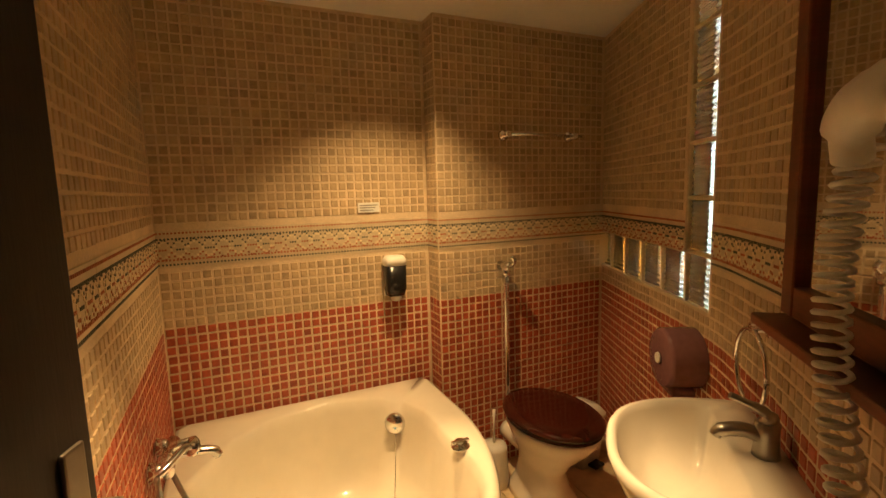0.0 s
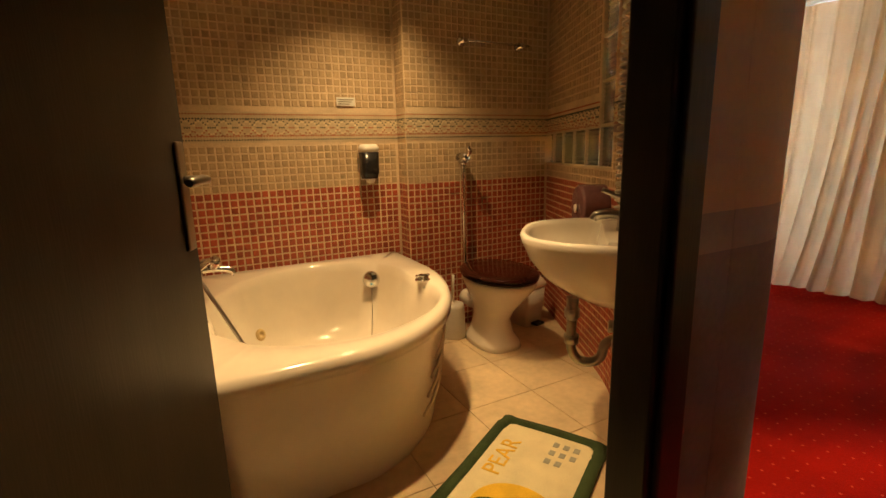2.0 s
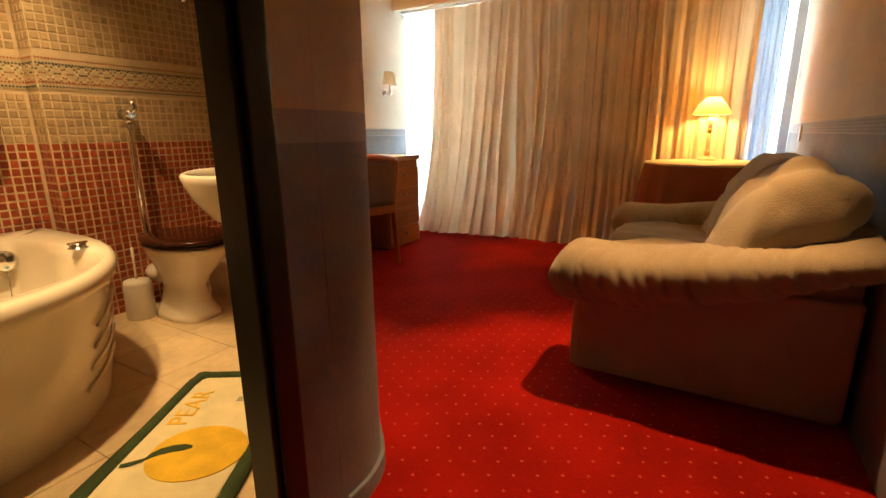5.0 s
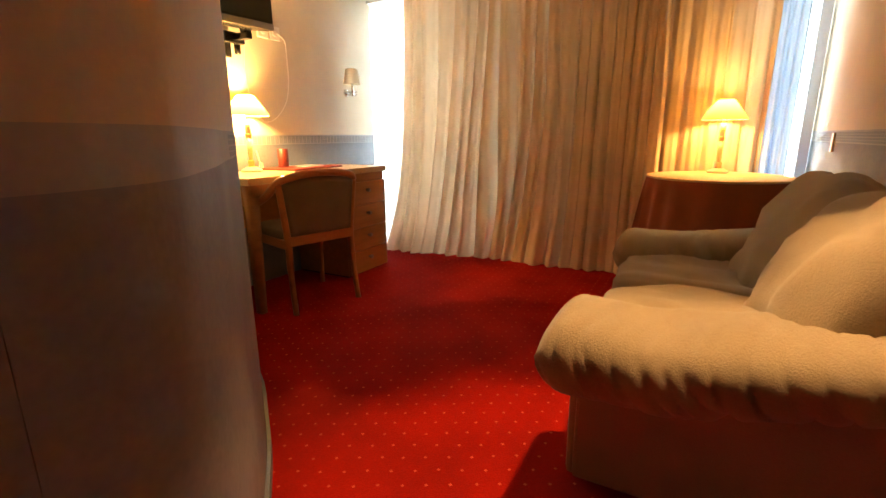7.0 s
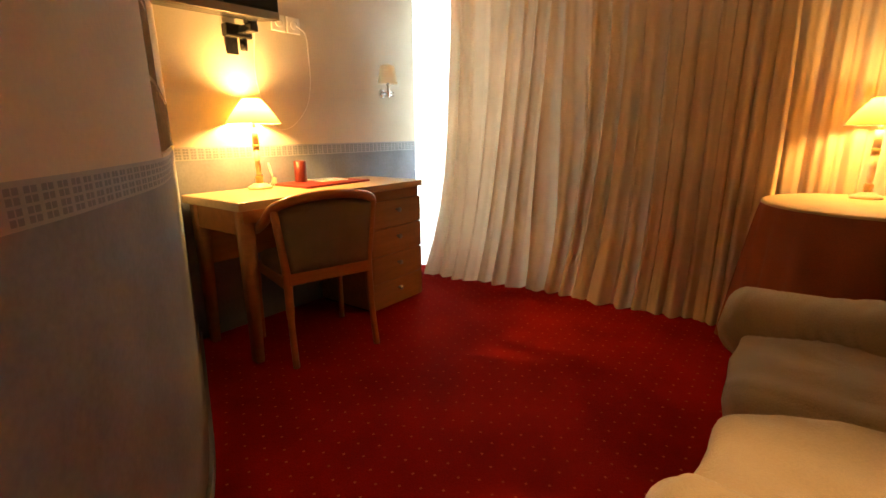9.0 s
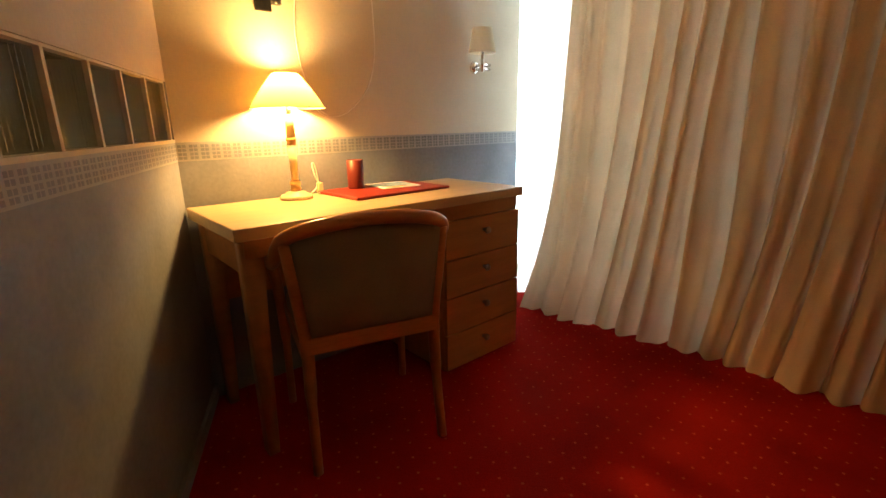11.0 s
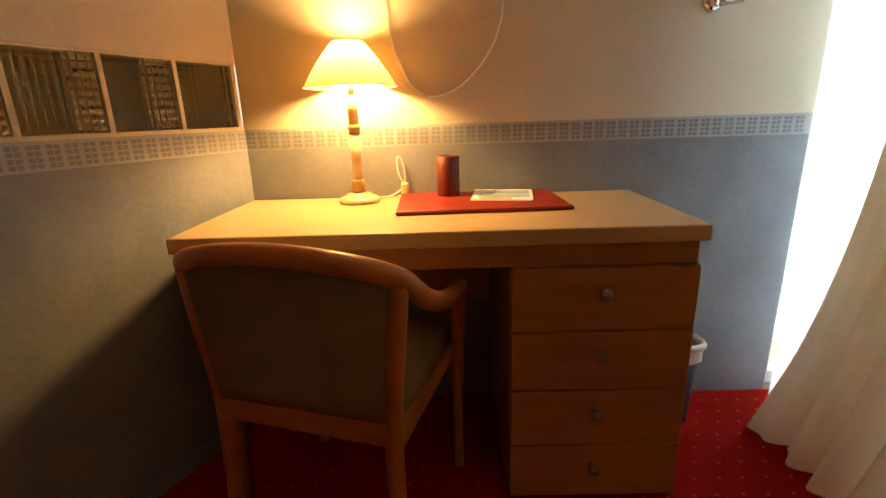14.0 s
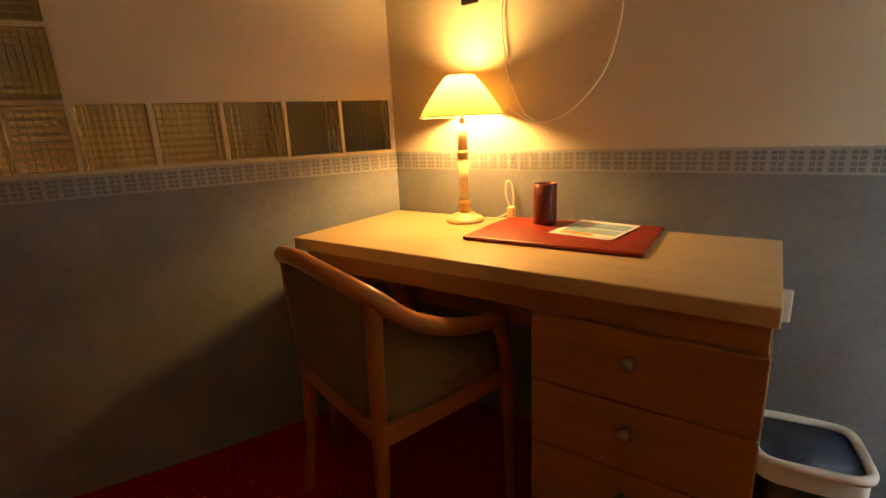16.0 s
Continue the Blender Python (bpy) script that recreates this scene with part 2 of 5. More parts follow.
def pillow(a, b, power=3.2, n=36, rows=22, puff=0.0, seed=0, wrinkle=0.006, freq=9.0):
    """A stuffed cushion that fills the box from a to b."""
    a, b = Vector(a), Vector(b)
    c, h = (a + b) / 2, (b - a) / 2
    bm = bmesh.new()

    def pw(x, e):
        return math.copysign(abs(x) ** e, x)
    e = 2 / power
    rings = []
    for i in range(rows + 1):
        w = -math.pi / 2 + math.pi * i / rows
        w = max(-1.53, min(1.53, w))
        ring = []
        for k in range(n):
            q = 2 * math.pi * k / n
            p = Vector((pw(math.cos(w), e) * pw(math.cos(q), e), pw(math.cos(w), e) * pw(math.sin(q), e), pw(math.sin(w), e)))
            s = Vector((p.x * h.x, p.y * h.y, p.z * h.z))
            o = c + s
            d = noise.noise(Vector((o.x * freq, o.y * freq * 0.6, o.z * freq)) + Vector((seed, 0, 0))) * wrinkle
            d += noise.noise(o * 3 + Vector((seed, 5, 0))) * wrinkle * 1.6
            d -= 3.5 * wrinkle * max(0.0, 0.10 - abs(noise.noise(Vector((o.x * 5, o.y * 3, o.z * 5)) + Vector((seed, 2, 0)))))
            ring.append(o + p.normalized() * d)
        rings.append(ring)
    return loft(bm, rings)


# ---- the bent partition between bathroom and bedroom ----
BEND = [Vector((*p, 0)) for p in ((0.0, 0.0), (-0.118, -0.256), (-0.236, -0.512), (-0.332, -0.72), (-0.432, -0.93), (-0.54, -1.12), (-0.67, -1.29), (-0.80, -1.45), (-0.94, -1.60), (-1.07, -1.75), (-1.19, -1.87), (-1.27, -1.94), (-1.36, -1.97), (-1.46, -1.972))]
LINE = smooth_path(BEND, 18)
LENGTHS = [0.0]
for p, q in zip(LINE, LINE[1:]):
    LENGTHS.append(LENGTHS[-1] + (q - p).length)
TOTAL = LENGTHS[-1]


def on_bend(s, off=0.0):
    """A point of the partition's bedroom face, s metres from the desk corner, off metres towards the bathroom."""
    k = max(0, min(len(LINE) - 2, int(np.searchsorted(LENGTHS, s)) - 1))
    f = (s - LENGTHS[k]) / (LENGTHS[k + 1] - LENGTHS[k])
    p = LINE[k].lerp(LINE[k + 1], f)
    d0 = (LINE[min(k + 2, len(LINE) - 1)] - LINE[max(k - 1, 0)]).normalized()
    return p + Vector((d0.y, -d0.x, 0)) * off


THICK = 0.16


def bent(bm, s0, s1, z0, z1, o0, o1, step=0.015):
    n = max(1, math.ceil((s1 - s0) / step))
    rings = []
    for k in range(n + 1):
        s = s0 + (s1 - s0) * k / n
        a, b = on_bend(s, o0), on_bend(s, o1)
        rings.append([(a.x, a.y, z0), (b.x, b.y, z0), (b.x, b.y, z1), (a.x, a.y, z1)])
    rows = [[bm.verts.new(p) for p in r] for r in rings]
    for r0, r1 in zip(rows, rows[1:]):
        for k in range(4):
            bm.faces.new((r0[k], r0[(k + 1) % 4], r1[(k + 1) % 4], r1[k]))
    bm.faces.new(rows[0][::-1])
    bm.faces.new(rows[-1])


GZ0, GZ1, GS0, GS1, GS2 = 0.972, 1.160, 0.010, 0.950, 1.140
BLU = 0.905
bm = bmesh.new()
bent(bm, 0, TOTAL, 0, BLU, 0, 0.08)
setting("wall_partition_lower", bm, BLUE, "grey-blue painted lower half of the bent partition", "wall")
bm = bmesh.new()
bent(bm, 0, TOTAL, BLU, GZ0 - 0.004, 0, 0.08)
setting("wall_partition_border", bm, BORDER, "printed border strip along the bent partition", "wall border")
bm = bmesh.new()
bent(bm, GS2, TOTAL, GZ0 - 0.004, CEIL, 0, 0.08)
bent(bm, 0, GS1, GZ1, CEIL, 0, 0.08)
setting("wall_partition_upper", bm, PLASTER, "cream plastered upper half of the bent partition", "wall")
bm = bmesh.new()
bent(bm, 0, TOTAL, 0, GZ0 - 0.004, 0.08, THICK)
bent(bm, GS2, TOTAL, GZ0 - 0.004, CEIL, 0.08, THICK)
bent(bm, 0, GS1, GZ1, CEIL, 0.08, THICK)
wall_bath_right = setting("wall_bath_right", bm, GROUT, "pale grout of the mosaic wall with glass blocks", "wall")

# ---- straight walls, floors, ceiling ----
JL, JR = -2.49, -1.650
DV0, DV1 = -1.972, -1.82
WL = -2.29
DH = 2.03
wall_bath_back = setting("wall_bath_back", boxed((-1.16, 0, 0), (-0.06, 0.14, CEIL)), GROUT, "pale grout of the mosaic back wall", "wall")
wall_bath_tub = setting("wall_bath_tub", boxed((WL, 0.12, 0), (-1.162, 0.26, CEIL)), GROUT, "pale grout of the mosaic wall over the bathtub", "wall")
wall_bath_left = setting("wall_bath_left", boxed((WL - 0.14, -1.19, 0), (WL, 0.12, CEIL)), GROUT, "pale grout of the mosaic side wall", "wall")
setting("wall_bath_recess", boxed((-2.66, DV1, 0), (-2.52, -1.19, CEIL)), GROUT, "plain recess wall behind the open door", "wall")
setting("wall_bath_recess_end", boxed((-2.52, -1.19, 0), (WL - 0.141, -1.05, CEIL)), GROUT, "plain return wall behind the open door", "wall")
for n_, z0_, z1_, m_, l_ in (("wall_desk_lower", 0, BLU, BLUE, "grey-blue painted lower wall behind the desk"), ("wall_desk_border", BLU, 0.968, BORDER, "printed border strip on the wall behind the desk"), ("wall_desk_upper", 0.968, CEIL, PLASTER, "cream plastered wall above the desk")):
    setting(n_, boxed((0.0, 0.0, z0_), (1.745, 0.14, z1_)), m_, l_, "wall")
for n_, z0_, z1_, m_, l_ in (("wall_sofa_lower", 0, BLU, BLUE, "grey-blue painted lower wall behind the sofa"), ("wall_sofa_border", BLU, 0.968, BORDER, "printed border strip behind the sofa"), ("wall_sofa_upper", 0.968, CEIL, PLASTER, "cream plastered wall above the sofa")):
    setting(n_, boxed((-3.4, -3.26, z0_), (2.4, -3.12, z1_)), m_, l_, "wall")
setting("wall_hall_end", boxed((-3.54, -3.26, 0), (-3.4, -1.82, CEIL)), PLASTER, "cream plastered end wall of the hall", "wall")
setting("wall_hall_door_side", boxed((-3.4, DV0, 0), (JL - 0.09, DV1, CEIL)), PLASTER, "cream plastered wall beside the bathroom door", "wall")
bm = boxed((JL - 0.09, DV0, DH + 0.09), (-1.573, DV1, CEIL))
setting("wall_over_door", bm, PLASTER, "cream plastered wall over the bathroom door", "wall")
setting("ceiling", boxed((-3.54, -3.3, CEIL), (2.5, 0.3, CEIL + 0.12)), CEILING, "plain white painted ceiling", "ceiling")
setting("ground_slab", boxed((-3.6, -3.4, -0.12), (2.6, 0.4, -0.012)), JOINT, "plain screed under the floors", "floor")


def carpet_area():
    bm = bmesh.new()
    left = [(-3.4, -3.12), (2.4, -3.12), (2.4, 0.0), (0.0, 0.0)]
    bend = [on_bend(TOTAL * k / 30, 0.0) for k in range(1, 31)]
    loop = left + [(p.x, p.y) for p in bend] + [(-1.573, DV0), (-1.65, DV0 + 0.0), (JL, DV0 + 0.0), (-3.4, DV0)]
    f = bm.faces.new([bm.verts.new((x, y, 0.006)) for x, y in loop])
    r = bmesh.ops.extrude_face_region(bm, geom=[f])
    for v in r["geom"]:
        if isinstance(v, bmesh.types.BMVert):
            v.co.z = -0.012
    return bm


carpet = setting("floor_carpet", carpet_area(), CARPET, "red carpet with small pale flecks", "carpet")
floor_bath = setting("floor_bath", boxed((-2.52, DV0 + 0.03, -0.012), (-0.02, 0.12, -0.006)), JOINT, "cream tiled bathroom floor", "floor")
setting("door_threshold", boxed((JL, DV0 + 0.0, -0.004), (JR, DV0 + 0.05, 0.006), 0.002), WOODDARK, "dark wooden door threshold", "threshold")

# ---- door ----
frame_ = thing("door_frame", "dark brown wooden frame of the bathroom door", "door frame", kind="structure")
setting("wall_door_return", boxed((-1.572, DV0, 0), (-1.461, DV0 + 0.07, BLU)), BLUE, "grey-blue painted strip beside the door", "wall")
setting("wall_door_return_border", boxed((-1.572, DV0, BLU), (-1.461, DV0 + 0.07, 0.968)), BORDER, "printed border strip beside the door", "wall border")
setting("wall_door_return_upper", boxed((-1.572, DV0, 0.968), (-1.461, DV0 + 0.07, CEIL)), PLASTER, "cream plastered strip beside the door", "wall")
for x0, x1 in ((JL - 0.09, JL), (JR, -1.573)):
    bm = boxed((x0, DV0 - 0.018, 0), (x1, DV0 + 0.06 if x1 > -2 else DV1 + 0.012, DH), 0.004)
    part("jamb", bm, WOODDARK, frame_)
    part("architrave", boxed((x0 + 0.012, DV0 - 0.03, 0), (x1 - 0.012, DV0 - 0.019, DH), 0.004), WOODDARK, frame_)
part("head", boxed((JL - 0.09, DV0 - 0.018, DH), (-1.573, DV1 + 0.012, DH + 0.088), 0.004), WOODDARK, frame_)
leaf = thing("door", "flat dark brown wooden bathroom door standing open", "door", pose(-2.470, DV1 - 0.11, 0.012, 0, 0, 71.5), kind="structure")
part("leaf", boxed((0, -0.02, 0), (0.748, 0.02, 2.0), 0.003), WOODDARK, leaf)
plate = part("lock_plate", boxed((0.685, -0.028, 0.86), (0.725, -0.0202, 1.09), 0.004), PEWTER, leaf, "long pewter lock plate")
bm = tube([(0.705, -0.026, 1.01), (0.705, -0.072, 1.01)], 0.010)
tube(smooth_path([(0.705, -0.07, 1.01), (0.67, -0.074, 1.012), (0.61, -0.068, 1.008)], 5), [0.010] * 10 + [0.008], bm=bm)
part("lever", bm, PEWTER, plate, "pewter door lever")
part("lever", tube([(0.705, 0.021, 1.01), (0.705, 0.06, 1.01), (0.61, 0.064, 1.008)], 0.009), PEWTER, leaf, "pewter door lever")
for z in (0.25, 1.0, 1.75):
    part("hinge", tube([(-0.008, -0.012, z), (-0.008, -0.012, z + 0.09)], 0.007), PEWTER, leaf)

# ---- window wall and light well outside ----
setting("wall_over_side_window", boxed((1.746, 0.0, 2.02), (2.4, 0.14, CEIL)), PLASTER, "cream plastered wall over the side window", "wall")
side = thing("window_2", "tall narrow side window beside the curtain", "window", kind="structure")
for a, c in (((1.746, 0.05, 0.0), (1.79, 0.11, 2.02)), ((2.15, 0.05, 0.0), (2.199, 0.11, 2.02)), ((1.79, 0.051, 0.0), (2.15, 0.109, 0.05)), ((1.79, 0.051, 1.97), (2.15, 0.109, 2.02))):
    part("window_frame", boxed(a, c, 0.004), PVC, side)
part("pane", boxed((1.785, 0.075, 0.045), (2.155, 0.085, 1.975)), PANE, side).visible_shadow = False
WU = 2.20
win = thing("window_1", "tall window with white frame behind the curtains", "window", kind="structure")
part("sill_wall", boxed((WU, -3.12, 0), (WU + 0.12, 0.0, 0.10)), PLASTER, win)
part("head_wall", boxed((WU, -3.12, 2.02), (WU + 0.12, 0.0, CEIL)), PLASTER, win)
# unseen pier, added behind the curtain to keep daylight off its middle
part("unseen_pier", boxed((WU + 0.002, -2.70, 0.1005), (WU + 0.118, -0.62, 2.0195)), PLASTER, win)
for v0, v1 in ((-3.11, -2.702), (-0.618, -0.01)):
    bm = boxed((WU + 0.03, v0, 0.10), (WU + 0.09, v0 + 0.06, 2.02), 0.004)
    box(bm, (WU + 0.03, v1 - 0.06, 0.10), (WU + 0.09, v1, 2.02), 0.004)
    box(bm, (WU + 0.031, v0 + 0.06, 0.10), (WU + 0.089, v1 - 0.06, 0.16), 0.004)
    box(bm, (WU + 0.031, v0 + 0.06, 1.96), (WU + 0.089, v1 - 0.06, 2.02), 0.004)
    sash = part("window_frame", bm, PVC, win)
    g = part("pane", boxed((WU + 0.055, v0 + 0.055, 0.15), (WU + 0.065, v1 - 0.055, 1.97)), PANE, sash)
    g.visible_shadow = False
bm = boxed((WU + 0.9, -5.5, -0.6), (WU + 0.95, 1.2, 3.6))
box(bm, (0.6, 1.21, -0.6), (WU + 0.95, 1.26, 3.6))
setting("backdrop", bm, glow("overcast_daylight", (0.86, 0.97, 1.0), 9.0), "bright hazy daylight outside the window", "backdrop")

# ---- THINGS ----
# ---- bathtub ----


def tub_outline(inset, n=40):
    """The tub's outline: two straight sides on the walls and a bowed front."""
    u0, u1, v0, v1 = WL + 0.004 + inset, -1.20 - inset, -1.165 + inset, 0.114 - inset
    pts = []
    for k in range(n):
        a = math.pi / 2 * k / (n - 1)
        e = 2 / 1.95
        pts.append((u1 - (u1 + 1.86) * (1 - math.cos(a) ** e) if a < 1.5707 else -1.86, -0.28 - (-0.28 - v0) * math.sin(a) ** e))
    left = [(-1.95, v0), (-2.05, v0), (-2.16, v0), (u0 + 0.03, v0), (u0, v0 + 0.03), (u0, -0.8), (u0, -0.4), (u0, v1 - 0.03), (u0 + 0.03, v1)]
    back = [(-2.0, v1), (-1.7, v1), (-1.4, v1), (-1.22, v1), (u1 - 0.02, v1), (u1, v1 - 0.04), (u1, -0.12)]
    return pts + left + back


tub = thing("bathtub", "white acrylic corner whirlpool bathtub with bowed front", "bathtub")
bm = bmesh.new()
RIM = 0.50
outer = [[(x, y, z) for x, y in tub_outline(i)] for i, z in ((0.085, 0.0), (0.075, 0.06), (0.032, RIM - 0.075), (0.022, RIM - 0.062))]
loft(bm, outer, cap=False)
part("apron", bm, ACRYLIC, tub, "bowed white front panel", True)
bm = bmesh.new()
n_out = tub_outline(0.0)
N = len(n_out)
cx, cy = -1.76, -0.50


def hollow(grow, z):
    """The tub's hollow, sampled at the angles of the outline, so that rim and hollow share rings."""
    out = []
    for x, y in n_out:
        a = math.atan2((y - cy) / 0.60, (x - cx) / 0.52)
        shelf = 0.17 * math.exp(-((a - 0.12) / 0.42) ** 2)
        r = 1 + 0.05 * math.cos(2 * a - 1.2) - shelf
        out.append((cx + 0.475 * r * math.cos(a) * grow, cy + 0.545 * r * math.sin(a) * grow, z))
    return out


rings = [[(x, y, RIM - 0.062) for x, y in tub_outline(0.022)], [(x, y, RIM - 0.058) for x, y in tub_outline(0.004)], [(x, y, RIM - 0.03) for x, y in tub_outline(0.0)], [(x, y, RIM - 0.008) for x, y in tub_outline(0.008)], [(x, y, RIM) for x, y in tub_outline(0.024)]]
rings += [hollow(1.03, RIM - 0.002), hollow(1.0, RIM - 0.012), hollow(0.97, RIM - 0.05), hollow(0.93, RIM - 0.15), hollow(0.86, RIM - 0.28), hollow(0.76, RIM - 0.36), hollow(0.60, RIM - 0.39), hollow(0.3, RIM - 0.397), hollow(0.02, RIM - 0.40)]
loft(bm, rings, cap=False)
part("shell", bm, ACRYLIC, tub, "glossy white moulded shell", True)
for k in range(4):
    path = []
    for j in range(9):
        a = 0.52 + 0.04 * k + 0.05 * j
        z = 0.36 - 0.065 * k - 0.006 * j
        inset = 0.066 - 0.043 * (z - 0.06) / 0.365
        e = 2 / 1.95
        path.append(Vector((-1.86 + (0.658 - inset) * math.cos(a) ** e, -0.28 - (0.884 - inset) * math.sin(a) ** e, z)))
    part("rib", tube(path, 0.006, 8), ACRYLIC, tub)
for x, y, z in ((-2.02, -0.16, 0.24), (-1.60, 0.0, 0.26), (-1.80, -0.93, 0.26), (-2.06, -0.72, 0.24)):
    c = Vector((x, y, 0))
    d = Vector((cx, cy, 0)) - c
    d.normalize()
    jet = part("jet", lathe([(0.0, -0.01), (0.028, -0.01), (0.028, 0.006), (0.022, 0.012), (0.012, 0.012), (0.010, 0.004), (0.0, 0.004)], 20), JETM, tub, "yellowed round whirlpool jet", True)
    jet.matrix_local = look((x, y, z), Vector((x, y, z)) - Vector((d.x, d.y, 0.35)))
part("overflow", lathe([(0.0, 0.03), (0.030, 0.028), (0.038, 0.018), (0.036, 0.0), (0.0, 0.0)], 24), CHROME, tub, "chrome overflow knob", True).matrix_local = look((-1.437, -0.112, 0.41), (-1.36, 0.0, 0.38)) @ Matrix.Scale(1.2, 4)
bm = lathe([(0.0, 0.0), (0.030, 0.0), (0.030, 0.008), (0.020, 0.010), (0.0, 0.010)], 24)
part("drain", bm, DULL, tub, "dark metal drain", True).matrix_local = Matrix.Translation((-1.585, -0.43, RIM - 0.397))
bm = lathe([(0.0, 0.024), (0.018, 0.024), (0.026, 0.016), (0.026, 0.006), (0.034, 0.004), (0.034, 0.0), (0.0, 0.0)], 24)
box(bm, (-0.034, -0.008, 0.014), (0.034, 0.008, 0.026), 0.004)
part("air_button", bm, CHROME, tub, "chrome air control knob").matrix_local = Matrix.Translation((-1.345, -0.55, RIM - 0.002))
part("plug_chain", tube(smooth_path([(-1.445, -0.125, 0.39), (-1.475, -0.19, 0.22), (-1.54, -0.34, 0.125), (-1.58, -0.42, 0.113)], 8), 0.0025, 6), CHROME, tub, "thin chrome plug cable")

lobes = [(-1.70, -0.70), (-1.69, -0.50), (-1.70, -0.41), (-1.735, -0.375), (-1.775, -0.39), (-1.79, -0.43), (-1.80, -0.47), (-1.85, -0.47), (-1.86, -0.43), (-1.875, -0.39), (-1.915, -0.375), (-1.95, -0.41), (-1.96, -0.50), (-1.95, -0.70)]
outline_ = smooth_path([(x, y, 0) for x, y in lobes], 5)
single("non_slip_mat", loft(bmesh.new(), [[(p.x, p.y, z) for p in outline_] for z in (0.110, 0.116)]), BLUEMAT, "blue rubber non-slip mat lying in the bathtub", "bath mat")

mixer = thing("bath_mixer", "chrome bath mixer with hand shower on the wall", "tap", pose(WL + 0.004, -0.42, 0.64))
part("body", tube([(0.045, -0.09, 0), (0.045, 0.09, 0)], 0.022, 14), CHROME, mixer)
for y in (-0.075, 0.075):
    part("inlet", tube([(0.004, y, 0), (0.045, y, 0)], [0.03, 0.016], 14), CHROME, mixer)
part("spout", tube(smooth_path([(0.05, 0, 0), (0.11, 0, 0.0), (0.16, 0, -0.01), (0.175, 0, -0.03)], 5), 0.014, 12), CHROME, mixer)
part("lever", tube([(0.05, 0, 0.015), (0.06, 0, 0.03), (0.12, 0, 0.04)], [0.018, 0.014, 0.008], 12), CHROME, mixer)
part("hand_shower", tube(smooth_path([(0.03, -0.14, 0.02), (0.06, -0.10, 0.03), (0.09, -0.05, 0.04), (0.11, -0.03, 0.03)], 5), [0.011] * 14 + [0.026, 0.03], 14), CHROME, mixer)
part("hose", tube(smooth_path([(0.05, -0.05, -0.015), (0.10, -0.10, -0.12), (0.24, -0.20, -0.40), (0.36, -0.22, -0.525), (0.33, -0.36, -0.52), (0.16, -0.32, -0.36), (0.05, -0.18, -0.12), (0.03, -0.14, 0.02)], 9), 0.0075, 8), DULL, mixer, "ribbed steel shower hose")

# ---- toilet ----
wc = thing("toilet", "white ceramic toilet with dark mahogany lid closed", "toilet", pose(-0.815, -0.38, 0))


def oval(sx, sy, z, dy=0.0, n=36, sq=2.0):
    return [(sx * math.copysign(abs(math.cos(a)) ** (2 / sq), math.cos(a)), dy + sy * math.copysign(abs(math.sin(a)) ** (2 / sq), math.sin(a)), z) for a in [2 * math.pi * k / n for k in range(n)]]


part("pedestal", loft(bmesh.new(), [oval(0.125, 0.17, 0.0, 0.06, sq=3), oval(0.12, 0.165, 0.03, 0.06, sq=3), oval(0.095, 0.14, 0.08, 0.07, sq=2.6), oval(0.088, 0.13, 0.16, 0.07), oval(0.10, 0.15, 0.22, 0.05), oval(0.14, 0.20, 0.30, 0.02), oval(0.172, 0.235, 0.36, 0.0), oval(0.178, 0.245, 0.385, 0.0), oval(0.172, 0.24, 0.396, 0.0)]), CERAMIC, wc, "flared white ceramic bowl and foot", True)
part("seat", loft(bmesh.new(), [oval(0.172, 0.238, 0.397), oval(0.182, 0.25, 0.401), oval(0.185, 0.253, 0.408), oval(0.180, 0.247, 0.414)]), MAHOGANY, wc, "", True)
part("lid", loft(bmesh.new(), [oval(0.182, 0.25, 0.416), oval(0.190, 0.258, 0.420), oval(0.190, 0.258, 0.430), oval(0.178, 0.246, 0.439), oval(0.12, 0.18, 0.443), oval(0.02, 0.03, 0.444)]), MAHOGANY, wc, "polished dark mahogany lid", True)
for x in (-0.07, 0.07):
    part("hinge", tube([(x - 0.02, 0.235, 0.414), (x + 0.02, 0.235, 0.414)], 0.012, 12), CHROME, wc)
part("outlet", tube(smooth_path([(0, 0.16, 0.2), (0.0, 0.25, 0.19), (0.0, 0.35, 0.19)], 4), 0.05, 16), CERAMIC, wc, "", True)

flush = thing("flush_pipe", "chrome flush pipe with push valve on the mosaic wall", "flush valve", pose(-0.83, -0.05, 0))
part("pipe", tube(smooth_path([(0, 0, 1.0), (0, 0, 0.7), (0, 0, 0.42), (0, -0.01, 0.33), (0, -0.05, 0.30)], 5), 0.014, 14), CHROME, flush)
part("valve", tube([(0, 0.048, 1.03), (0, -0.02, 1.03), (0, -0.045, 1.03)], [0.024, 0.024, 0.018], 16), CHROME, flush)
part("lever", tube(smooth_path([(0, -0.04, 1.035), (0.012, -0.055, 1.06), (0.0, -0.05, 1.085)], 4), 0.012, 10), CHROME, flush)
part("coupling", lathe([(0.0, 0.985), (0.02, 0.985), (0.024, 0.995), (0.024, 1.02), (0.0, 1.02)], 16), CHROME, flush)

rail = thing("towel_rail", "thin chrome towel rail on the mosaic wall", "towel rail", pose(0, -0.004, 1.655))
part("bar", tube([(-0.83, -0.05, 0), (-0.375, -0.05, 0)], 0.007, 10), CHROME, rail)
for x in (-0.81, -0.42):
    part("bracket", tube([(x, 0, 0), (x, -0.012, 0), (x, -0.014, 0), (x, -0.058, 0)], [0.026, 0.024, 0.012, 0.014], 16), CHROME, rail)

